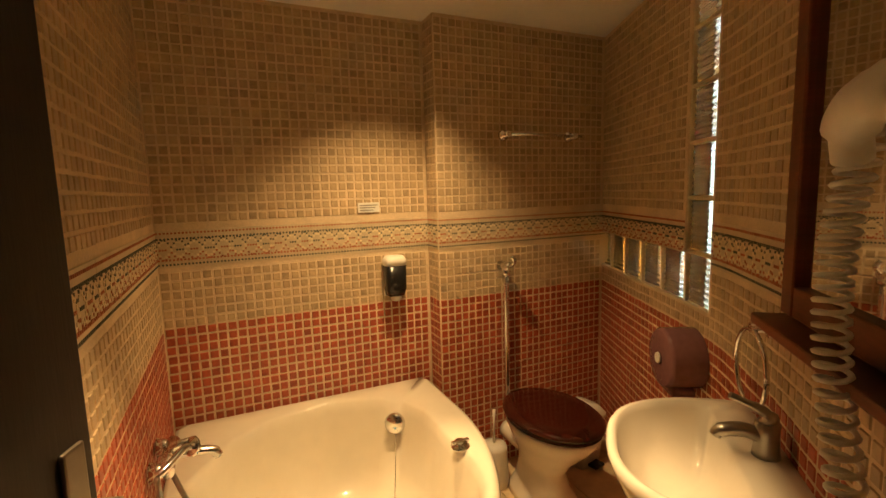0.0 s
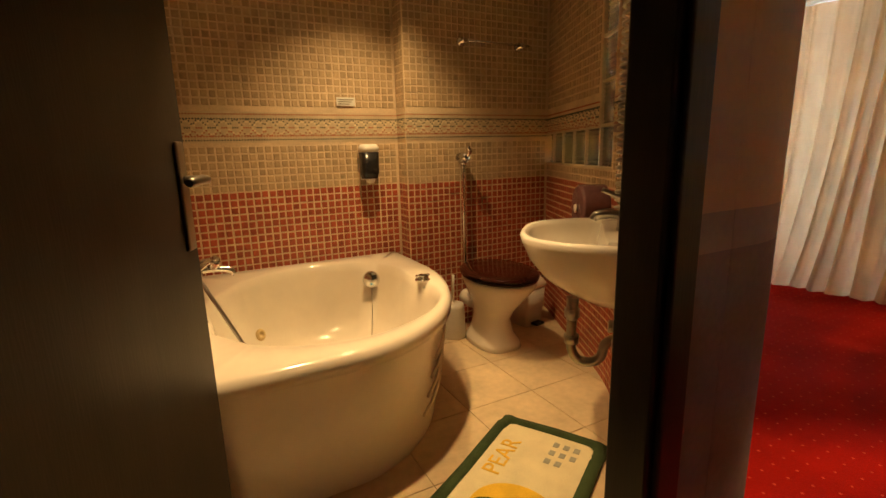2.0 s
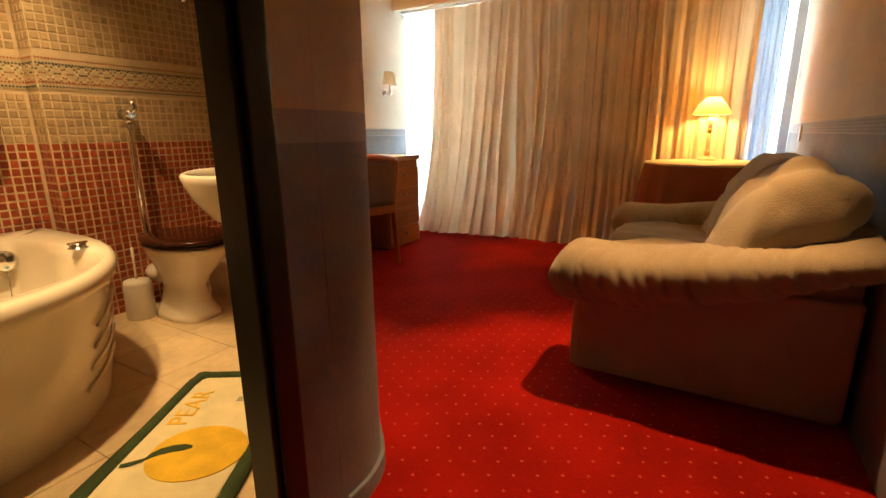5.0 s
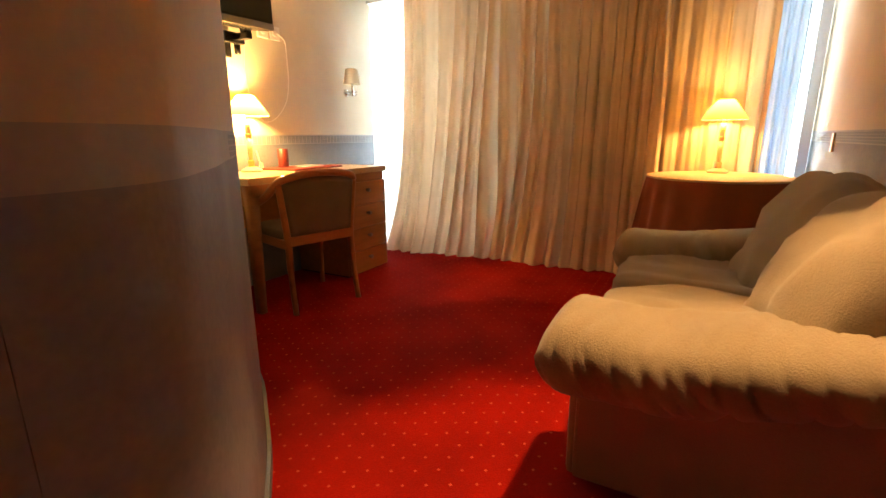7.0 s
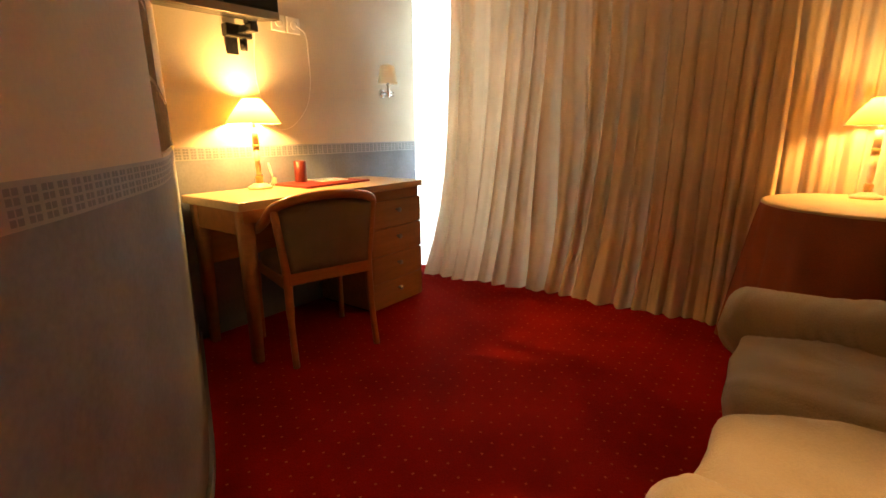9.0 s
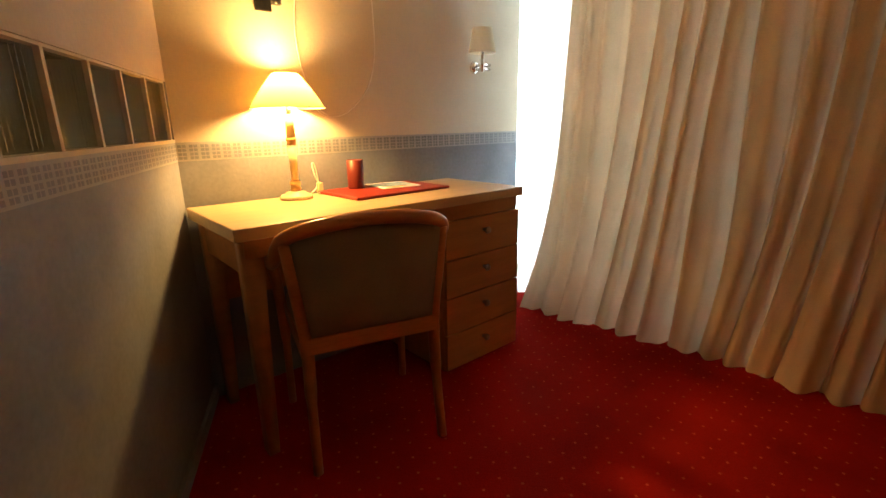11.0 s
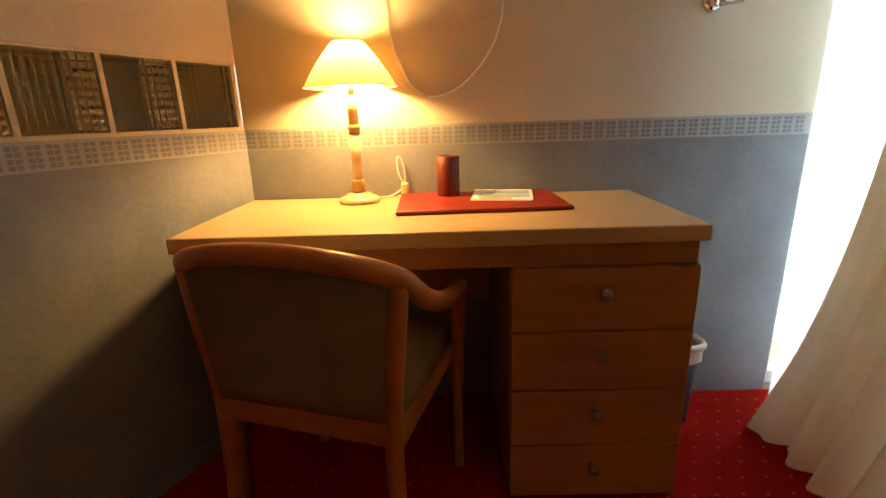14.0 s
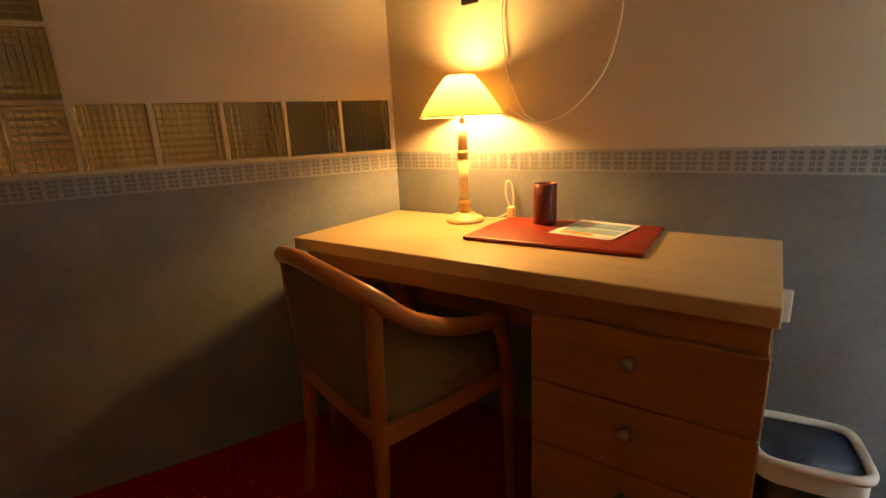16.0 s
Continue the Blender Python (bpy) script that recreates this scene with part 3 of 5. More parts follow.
soap = thing("soap_dispenser", "black soap dispenser with white cap on the tiled wall", "soap dispenser", pose(-1.355, 0.116, 0.93))
part("tank", loft(bmesh.new(), [oval(0.040, 0.036, 0.0, -0.045, sq=3.5), oval(0.048, 0.044, 0.03, -0.048, sq=3.5), oval(0.050, 0.046, 0.14, -0.048, sq=3.5)]), BLACKP, soap, "", True)
part("cap", loft(bmesh.new(), [oval(0.051, 0.047, 0.141, -0.048, sq=3.5), oval(0.051, 0.047, 0.165, -0.048, sq=3.5), oval(0.040, 0.036, 0.182, -0.046, sq=3)]), WHITEP, soap, "white plastic cap", True)
part("nozzle", loft(bmesh.new(), [oval(0.016, 0.014, -0.025, -0.06), oval(0.026, 0.022, -0.012, -0.058), oval(0.026, 0.022, 0.004, -0.056)]), WHITEP, soap, "white push nozzle", True)
part("back_plate", boxed((-0.04, -0.008, -0.01), (0.04, 0.0, 0.17), 0.003), WHITEP, soap)
note = thing("wall_sign", "small white printed sign stuck on the tiles", "sign", pose(-1.45, 0.1155, 1.335))
part("plate", boxed((-0.05, -0.004, -0.022), (0.05, 0, 0.022), 0.001), PAPER, note)
for k in range(3):
    part("text_bar", boxed((-0.042, -0.0055, 0.008 - 0.011 * k), (0.040 - 0.01 * k, -0.0042, 0.012 - 0.011 * k)), PEWTER, note)

brush = thing("toilet_brush", "white plastic toilet brush in its holder", "toilet brush", pose(-0.965, -0.14, 0))
part("holder", lathe([(0.0, 0.0), (0.066, 0.0), (0.069, 0.01), (0.063, 0.18), (0.058, 0.20), (0.022, 0.207), (0.0, 0.207)], 24), WHITEP, brush, "", True)
part("stick", tube([(0, 0, 0.19), (0.002, 0, 0.30), (0.003, 0, 0.37)], [0.006, 0.006, 0.008], 10), WHITEP, brush)
bath_bin = thing("waste_bin", "white plastic waste bin with flap lid beside the toilet", "bin", pose(-0.47, -0.17, 0, 0, 0, 12))
part("body", loft(bmesh.new(), [oval(0.075, 0.075, 0.0, sq=7), oval(0.095, 0.095, 0.24, sq=7)]), WHITEP, bath_bin, "", True)
part("lid", loft(bmesh.new(), [oval(0.10, 0.10, 0.241, sq=7), oval(0.10, 0.10, 0.262, sq=7), oval(0.075, 0.07, 0.30, sq=5), oval(0.04, 0.035, 0.305, sq=5)]), WHITEP, bath_bin, "", True)
part("pedal", boxed((-0.035, -0.125, 0.01), (0.035, -0.07, 0.025), 0.004), BLACKP, bath_bin, "black pedal")


def at_bend(s, z, off=THICK):
    """A pose on the bathroom face of the partition: x along it, y into the bathroom."""
    p, q = on_bend(s - 0.02, off), on_bend(s + 0.02, off)
    d = (q - p).normalized()
    n = Vector((d.y, -d.x, 0))
    c = on_bend(s, off)
    return Matrix(((d.x, n.x, 0, c.x), (d.y, n.y, 0, c.y), (0, 0, 1, z), (0, 0, 0, 1)))


paper = thing("paper_dispenser", "smoky violet toilet paper dispenser on the mosaic wall", "paper dispenser", at_bend(1.06, 0.80))
part("shell", tube([(0, 0.004, 0), (0, 0.006, 0), (0, 0.108, 0), (0, 0.112, 0), (0, 0.120, 0), (0, 0.1205, 0), (0, 0.121, 0), (0, 0.1212, 0)], [0.105, 0.105, 0.105, 0.104, 0.097, 0.095, 0.06, 0.03], 40), VIOLET, paper, "", True)
part("hub", tube([(0, 0.1255, 0), (0, 0.132, 0)], [0.02, 0.018], 16), WHITEP, paper, "white hub")
part("foot_slot", boxed((-0.06, 0.02, -0.125), (0.06, 0.10, -0.095), 0.01), VIOLET, paper)

ring_ = thing("towel_ring", "chrome towel ring hanging on the mosaic wall", "towel ring", at_bend(1.60, 0.955))
part("ring", tube([(0.095 * math.cos(a), 0.045, 0.095 * math.sin(a)) for a in [2 * math.pi * k / 40 for k in range(41)]], 0.006, 8), CHROME, ring_)
part("mount", tube([(0, 0.0, 0.1), (0, 0.012, 0.1), (0, 0.014, 0.1), (0, 0.05, 0.1)], [0.025, 0.024, 0.012, 0.012], 14), CHROME, ring_)

# ---- washbasin ----
basin = thing("washbasin", "white ceramic washbasin hung on the mosaic wall", "washbasin", at_bend(1.74, -0.010))


def half_oval(w, d, z, y0=0.0, n=30, back=8):
    pts = []
    for k in range(n):
        a = math.pi * k / (n - 1)
        pts.append((w * math.copysign(abs(math.cos(a)) ** 0.75, math.cos(a)), y0 + d * abs(math.sin(a)) ** 0.8, z))
    for k in range(1, back + 1):
        pts.append((-w + 2 * w * k / (back + 1), y0, z))
    return pts


bm = bmesh.new()
prof = [(0.09, 0.14, 0.575, 0.005), (0.13, 0.22, 0.61, 0.004), (0.21, 0.295, 0.665, 0.004), (0.26, 0.345, 0.73, 0.003), (0.282, 0.368, 0.785, 0.003), (0.286, 0.373, 0.805, 0.003), (0.278, 0.366, 0.815, 0.004)]
rings = [half_oval(*p) for p in prof]
rings += [half_oval(0.245, 0.25, 0.813, 0.105), half_oval(0.235, 0.24, 0.795, 0.11), half_oval(0.20, 0.20, 0.72, 0.125), half_oval(0.12, 0.13, 0.665, 0.15), half_oval(0.02, 0.03, 0.655, 0.20)]
loft(bm, rings)
part("bowl", bm, CERAMIC, basin, "", True)
part("drain", lathe([(0, 0), (0.022, 0), (0.022, 0.006), (0, 0.006)], 18), CHROME, basin).matrix_local = Matrix.Translation((0, 0.215, 0.657))
tap = thing("basin_tap", "tarnished chrome single-lever tap on the washbasin", "tap", at_bend(1.74, 0.804))
part("body", lathe([(0.0, 0.0), (0.028, 0.0), (0.026, 0.012), (0.023, 0.05), (0.025, 0.075), (0.0, 0.08)], 20), DULL, tap, "", True).matrix_local = Matrix.Translation((0, 0.045, 0))
part("spout", tube(smooth_path([(0, 0.05, 0.04), (0, 0.09, 0.054), (0, 0.135, 0.046), (0, 0.145, 0.033)], 4), [0.016] * 9 + [0.013] * 4, 12), DULL, tap)
part("lever", tube(smooth_path([(0, 0.042, 0.078), (0.0, 0.055, 0.10), (0.0, 0.12, 0.13)], 4), [0.02] * 3 + [0.012] * 3 + [0.008] * 3, 10), DULL, tap)
trap = thing("drain_trap", "tarnished bottle trap and pipes below the washbasin", "drain pipe", at_bend(1.74, 0.0))
part("tailpiece", tube([(0, 0.20, 0.57), (0, 0.20, 0.49)], [0.022, 0.02], 12), DULL, trap)
part("bend", tube(smooth_path([(0, 0.20, 0.49), (0, 0.20, 0.39), (0, 0.175, 0.345), (0, 0.13, 0.34), (0, 0.10, 0.365), (0, 0.09, 0.405), (0, 0.06, 0.43), (0, 0.004, 0.43)], 5), 0.017, 12), DULL, trap)
for z in (0.50, 0.405):
    part("nut", lathe([(0.0, 0), (0.026, 0), (0.026, 0.03), (0.0, 0.03)], 8, at=(0, 0.20, z)), DULL, trap)
for x in (-0.09, 0.09):
    part("stop_valve", tube([(x, 0.004, 0.44), (x, 0.05, 0.44), (x, 0.052, 0.44), (x, 0.075, 0.44)], [0.014, 0.014, 0.022, 0.022], 10), DULL, trap)
    part("supply_hose", tube(smooth_path([(x, 0.045, 0.45), (x * 0.9, 0.06, 0.54), (x * 0.3, 0.07, 0.62)], 5), 0.007, 8), DULL, trap)

mirror = thing("wall_mirror", "wall mirror in reddish wooden frame with shelf", "mirror", at_bend(2.03, 1.14))
part("glass", boxed((-0.20, 0.028, 0.06), (0.25, 0.034, 0.70)), MIRROR, mirror, "mirror glass")
for a, b in (((-0.25, 0.01, 0.0), (-0.20, 0.05, 0.76)), ((0.25, 0.01, 0.0), (0.30, 0.05, 0.76)), ((-0.20, 0.011, 0.70), (0.25, 0.049, 0.76)), ((-0.20, 0.011, 0.0), (0.25, 0.049, 0.06))):
    part("frame_bar", boxed(a, b, 0.004), FRAMEW, mirror)
part("backing", boxed((-0.24, 0.004, 0.01), (0.29, 0.0095, 0.75)), BLACKP, mirror)
part("shelf", boxed((-0.27, 0.002, -0.03), (0.32, 0.095, -0.008), 0.004), FRAMEW, mirror, "reddish wooden shelf")

dryer = thing("hair_dryer", "white wall hair dryer with coiled cord", "hair dryer", at_bend(2.27, 1.40))
part("holder", boxed((-0.06, 0.055, -0.08), (0.06, 0.10, 0.10), 0.02, 3), WHITEP, dryer)
part("body", tube(smooth_path([(-0.05, 0.13, 0.02), (-0.03, 0.14, 0.06), (0.02, 0.14, 0.08), (0.08, 0.13, 0.08)], 5), [0.02] * 4 + [0.027] * 8 + [0.03] * 4, 16), WHITEP, dryer, "", True)
coil = []
for k in range(420):
    f = k / 419
    a = f * 2 * math.pi * 34
    path = (-0.06 - 0.10 * math.sin(math.pi * min(1, f * 1.1)), 0.10, 0.12 - 0.60 * f)
    coil.append((path[0] + 0.02 * math.cos(a), path[1] + 0.02 * math.sin(a), path[2]))
part("coiled_cord", tube(coil, 0.0042, 5), WHITEP, dryer, "white coiled cord")
part("wall_box", boxed((-0.05, 0.002, -0.13), (0.05, 0.0545, 0.13), 0.01), WHITEP, dryer)

# ---- bath mat ----
MATPOSE = ROOM.inverted() @ Matrix.Translation((0.765, 1.288, 0.0)) @ Matrix.Rotation(radians(47.3), 4, "Z")
rug = thing("bath_mat", "cream bath mat with green border and yellow pear", "bath mat", MATPOSE)
LX, LY = 0.375, 0.215
part("mat_field", loft(bmesh.new(), [oval(LX - 0.045, LY - 0.045, 0.002, sq=14, n=48), oval(LX - 0.045, LY - 0.045, 0.012, sq=14, n=48), oval(LX - 0.052, LY - 0.052, 0.014, sq=14, n=48)]), MATW, rug)
loop = [Vector((p[0], p[1], 0.009)) for p in oval(LX - 0.024, LY - 0.024, 0, sq=16, n=72)]
loop = [p + Vector((noise.noise(p * 34) * 0.009, noise.noise(p * 35 + Vector((3, 0, 0))) * 0.009, 0)) for p in loop]
part("border", loft(bmesh.new(), [[p + Vector((-p.x / 0.375 * w, -p.y / 0.215 * w, z)) for p in loop] for w, z in ((-0.024, -0.007), (-0.022, 0.006), (0.0, 0.009), (0.024, 0.007), (0.026, -0.007))], cap=False), MATG, rug, "dark green border")
pear = []
for k in range(40):
    a = 2 * math.pi * k / 40
    r = 0.118 * (1 + 0.16 * math.cos(a) - 0.06 * math.cos(2 * a))
    pear.append((-0.11 + r * 0.98 * math.sin(a) * 1.0, -0.03 - r * 1.25 * math.cos(a) + 0.02, 0))
part("pear", loft(bmesh.new(), [[(x, y, z) for x, y, _ in pear] for z in (0.0142, 0.0175)]), MATY, rug, "yellow pear shape")
part("stem", loft(bmesh.new(), [[(p[0], p[1], z) for p in ((-0.140, 0.105), (-0.118, 0.098), (-0.098, 0.082), (-0.084, 0.055), (-0.078, 0.022), (-0.084, -0.004), (-0.095, -0.008), (-0.106, 0.012), (-0.114, 0.045), (-0.128, 0.075), (-0.146, 0.098), (-0.172, 0.135), (-0.178, 0.155), (-0.166, 0.158), (-0.152, 0.130))] for z in (0.0178, 0.0195)]), MATG, rug, "dark green stem and leaf")
for i in range(3):
    for j in range(3):
        if (i, j) != (0, 0):
            x, y = 0.16 + 0.05 * i, -0.125 + 0.037 * j
            part("square", boxed((x, y, 0.0142), (x + 0.026, y + 0.02, 0.016)), MATS, rug)
txt = bpy.data.curves.new("letters", "FONT")
txt.body, txt.size, txt.extrude, txt.align_x = "PEAR", 0.092, 0.001, "LEFT"
letters = new("letters", txt)
letters.parent = rug
letters.location = (0.02, 0.075, 0.0155)
letters.data.materials.append(MATY)

gully = thing("floor_drain", "round dark metal floor drain", "floor drain", ROOM.inverted() @ Matrix.Translation((0.315, 1.09, 0.0)))
part("ring", lathe([(0.0, 0.0), (0.055, 0.0), (0.058, 0.004), (0.045, 0.006), (0.0, 0.003)], 28), DULL, gully, "", True)

# ---- downlights ----
for u_, v_ in ((-1.42, -0.42), (-1.80, -1.06), (-0.3, -2.45)):
    d_ = thing("downlight", "small round recessed ceiling downlight", "ceiling light", pose(u_, v_, CEIL), group="ceiling downlights")
    part("trim_ring", tube([(0.045 * math.cos(a), 0.045 * math.sin(a), -0.003) for a in [2 * math.pi * k / 24 for k in range(25)]], 0.006, 6), CHROME, d_)

# ---- desk ----
desk = thing("desk", "pale beech writing desk with four drawers", "desk")
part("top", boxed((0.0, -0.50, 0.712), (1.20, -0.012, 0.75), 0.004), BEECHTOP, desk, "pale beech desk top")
part("apron", boxed((0.03, -0.475, 0.655), (1.19, -0.45, 0.7115), 0.002), BEECH, desk)
part("apron", boxed((0.03, -0.04, 0.40), (0.76, -0.022, 0.7115), 0.002), BEECH, desk)
for v0, v1 in ((-0.47, -0.42), (-0.085, -0.035)):
    bm = bmesh.new()
    loft(bm, [[(0.03, v0, 0), (0.062, v0, 0), (0.062, v1, 0), (0.03, v1, 0)], [(0.022, v0, 0.711), (0.085, v0, 0.711), (0.085, v1, 0.711), (0.022, v1, 0.711)]])
    part("leg", bm, BEECH, desk)
part("side_rail", boxed((0.03, -0.42, 0.60), (0.055, -0.085, 0.7115), 0.002), BEECH, desk)
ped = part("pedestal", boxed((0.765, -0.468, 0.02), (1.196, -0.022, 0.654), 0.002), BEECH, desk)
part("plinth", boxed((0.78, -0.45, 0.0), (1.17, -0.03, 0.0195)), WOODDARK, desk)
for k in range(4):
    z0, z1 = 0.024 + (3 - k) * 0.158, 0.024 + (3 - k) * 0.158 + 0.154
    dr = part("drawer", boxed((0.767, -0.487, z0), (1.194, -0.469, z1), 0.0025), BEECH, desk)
    bm = lathe([(0.0, 0.0), (0.007, 0.0), (0.006, 0.012), (0.013, 0.017), (0.015, 0.023), (0.011, 0.030), (0.0, 0.031)], 16)
    kn = part("knob", bm, DULL, dr, "small round metal knob", True)
    kn.matrix_local = look((0.975, -0.4872, (z0 + z1) / 2 + 0.02), (0.975, 0.0, (z0 + z1) / 2 + 0.02))


def table_lamp(u, v, z, scale=1.0):
    lamp = thing("table_lamp", "lit table lamp with cream shade on a turned stem", "lamp", pose(u, v, z), group="table lamps")
    part("base", lathe([(0.0, 0.0), (0.060, 0.0), (0.061, 0.008), (0.054, 0.016), (0.040, 0.019), (0.036, 0.026), (0.016, 0.03), (0.0, 0.03)], 32), CREAM, lamp, "", True)
    part("collar", lathe([(0.0, 0.030), (0.018, 0.030), (0.020, 0.040), (0.016, 0.046), (0.020, 0.052), (0.020, 0.062), (0.013, 0.070), (0.0, 0.07)], 24), GOLD, lamp, "gilt turned collar", True)
    part("stem", lathe([(0.0, 0.070), (0.0125, 0.070), (0.0165, 0.20), (0.0, 0.20)], 24), CREAM, lamp, "", True)
    part("upper_collar", lathe([(0.0, 0.20), (0.019, 0.20), (0.015, 0.206), (0.019, 0.214), (0.019, 0.22), (0.014, 0.226), (0.0, 0.226)], 24), GOLD, lamp, "gilt turned collar", True)
    part("candle", lathe([(0.0, 0.226), (0.0155, 0.226), (0.0155, 0.305), (0.0, 0.305)], 24), CREAM, lamp, "", True)
    part("bulb", lathe([(0.0, 0.306), (0.008, 0.306), (0.009, 0.325), (0.007, 0.340), (0.0, 0.343)], 18), WHITEP, lamp, "", True)
    bm = bmesh.new()
    prof = [(0.130, 0.328), (0.127, 0.331), (0.108, 0.362), (0.080, 0.402), (0.052, 0.436), (0.043, 0.445)]
    loft(bm, [[(r * math.cos(2 * math.pi * k / 40), r * math.sin(2 * math.pi * k / 40), h) for k in range(40)] for r, h in prof], cap=False)
    sh = part("shade", bm, SHADE, lamp, "cream conical fabric shade", True)
    part("wire_rim", tube([(0.1305 * math.cos(2 * math.pi * k / 40), 0.1305 * math.sin(2 * math.pi * k / 40), 0.328) for k in range(41)], 0.0018, 6), CREAM, sh)
    return lamp


table_lamp(0.36, -0.10, 0.7505)

pad = thing("desk_pad", "red leather desk pad on the desk", "desk pad", pose(0.715, -0.165, 0.7505, 0, 0, 2))
part("pad", boxed((-0.23, -0.15, 0), (0.23, 0.145, 0.011), 0.004), LEATHER, pad)
cup = thing("pen_cup", "dark red leather pen cup on the desk pad", "pen cup", pose(0.628, -0.085, 0.762))
part("body", lathe([(0.0, 0.0), (0.033, 0.0), (0.034, 0.003), (0.034, 0.115), (0.0315, 0.117), (0.030, 0.114), (0.030, 0.01), (0.0, 0.008)], 28), CUPM, cup, "", True)
leafl = thing("leaflet", "printed paper leaflets on the desk pad", "leaflet", pose(0.785, -0.115, 0.762, 0, 0, -8))
part("sheet", boxed((-0.085, -0.10, 0), (0.085, 0.095, 0.0015)), PAPER, leafl)
part("sheet", boxed((-0.075, -0.09, 0.0018), (0.09, 0.075, 0.003)), PAPER, leafl)
part("print_block", boxed((-0.065, -0.06, 0.0032), (0.08, -0.01, 0.0036)), INKB, leafl)
part("print_block", boxed((-0.06, -0.085, 0.0032), (0.03, -0.064, 0.0036)), INKO, leafl)
part("print_block", boxed((-0.02, 0.0, 0.0032), (0.08, 0.06, 0.0036)), INKB, leafl)

# ---- desk chair ----
chair = thing("desk_chair", "honey-coloured wooden armchair with taupe padded back", "chair", pose(0.315, -0.67, 0, 0, 0, -16))
for x in (-0.205, 0.205):
    s_ = 1 if x > 0 else -1
    part("rear_leg", tube(smooth_path([(x * 1.0, -0.03, 0.0), (x * 0.98, 0.0, 0.22), (x * 0.97, 0.01, 0.42), (x * 1.05, 0.005, 0.58), (x * 1.12, 0.004, 0.715)], 5), [0.015] * 6 + [0.019] * 15, 10), CHAIRW, chair)
    part("front_leg", tube(smooth_path([(x * 1.08, 0.40, 0.0), (x * 1.08, 0.395, 0.30), (x * 1.12, 0.385, 0.46), (x * 1.2, 0.34, 0.585)], 5), [0.014] * 5 + [0.019] * 11, 10), CHAIRW, chair)
    part("side_rail", boxed((x - 0.012, 0.0, 0.365), (x + 0.012, 0.40, 0.415), 0.005), CHAIRW, chair)
part("front_rail", boxed((-0.20, 0.378, 0.365), (0.20, 0.40, 0.415), 0.005), CHAIRW, chair)
part("back_rail", boxed((-0.20, -0.01, 0.38), (0.20, 0.014, 0.435), 0.006), CHAIRW, chair)
top = smooth_path([(-0.245, 0.36, 0.585), (-0.252, 0.22, 0.605), (-0.252, 0.09, 0.655), (-0.230, 0.005, 0.725), (-0.14, -0.032, 0.758), (0.0, -0.042, 0.770), (0.14, -0.032, 0.758), (0.230, 0.005, 0.725), (0.252, 0.09, 0.655), (0.252, 0.22, 0.605), (0.245, 0.36, 0.585)], 6)
part("top_rail", tube(top, 0.021, 12), CHAIRW, chair, "bowed wooden top rail and arms", True)
bm = bmesh.new()
rings = []
for j in range(9):
    f = j / 8
    z = 0.436 + f * 0.315
    w = 0.185 + 0.035 * f
    ring = []
    for k in range(17):
        x = -1 + 2 * k / 16
        ring.append((x * w, -0.002 - 0.022 * f * (1 - x * x) + 0.012 * x * x * 0 - 0.010, z - 0.035 * f * x * x))
    for k in range(16, -1, -1):
        x = -1 + 2 * k / 16
        ring.append((x * w, 0.026 - 0.022 * f * (1 - x * x) + 0.012 * (1 - x * x), z - 0.035 * f * x * x))
    rings.append(ring)
loft(bm, rings)
part("back_pad", bm, FABRIC, chair, "taupe padded backrest", True)
part("seat_pad", pillow((-0.215, 0.005, 0.40), (0.215, 0.42, 0.475), 5, wrinkle=0.003), FABRIC, chair, "taupe padded seat", True)

# ---- television on its bracket ----
tv = thing("television", "black television on a wall bracket above the desk", "television", pose(0.10, -0.23, 1.515, 0, 0, -6))
bm = loft(bmesh.new(), [[(-0.27, -0.13, 0.0), (0.27, -0.13, 0.0), (0.27, -0.13, 0.42), (-0.27, -0.13, 0.42)], [(-0.27, -0.09, 0.0), (0.27, -0.09, 0.0), (0.27, -0.09, 0.42), (-0.27, -0.09, 0.42)], [(-0.24, 0.04, 0.015), (0.24, 0.04, 0.015), (0.24, 0.04, 0.36), (-0.24, 0.04, 0.36)]])
for f in bm.faces:
    f.smooth = False
part("housing", bm, BLACKP, tv)
part("screen", boxed((-0.24, -0.134, 0.04), (0.24, -0.1305, 0.39), 0.001), BLACKP, tv, "dark glossy screen")
part("bezel_strip", boxed((-0.27, -0.136, -0.004), (0.27, -0.1305, 0.03), 0.002), PEWTER, tv)
brk = thing("tv_bracket", "black metal television bracket on the wall", "bracket", pose(0.345, 0.0, 1.44))
part("wall_plate", boxed((-0.03, -0.012, -0.03), (0.03, 0.0, 0.10), 0.003), BLACKP, brk)
part("arm", boxed((-0.02, -0.21, 0.05), (0.02, -0.012, 0.085), 0.004), BLACKP, brk)
part("clamp", boxed((-0.075, -0.10, 0.035), (0.06, -0.05, 0.095), 0.008), BLACKP, brk)
part("knob", lathe([(0.0, 0), (0.018, 0), (0.018, 0.05), (0.0, 0.05)], 14, at=(0.02, -0.075, -0.018)), BLACKP, brk)
part("post", boxed((-0.025, -0.20, 0.085), (0.025, -0.16, 0.175), 0.004), BLACKP, brk)

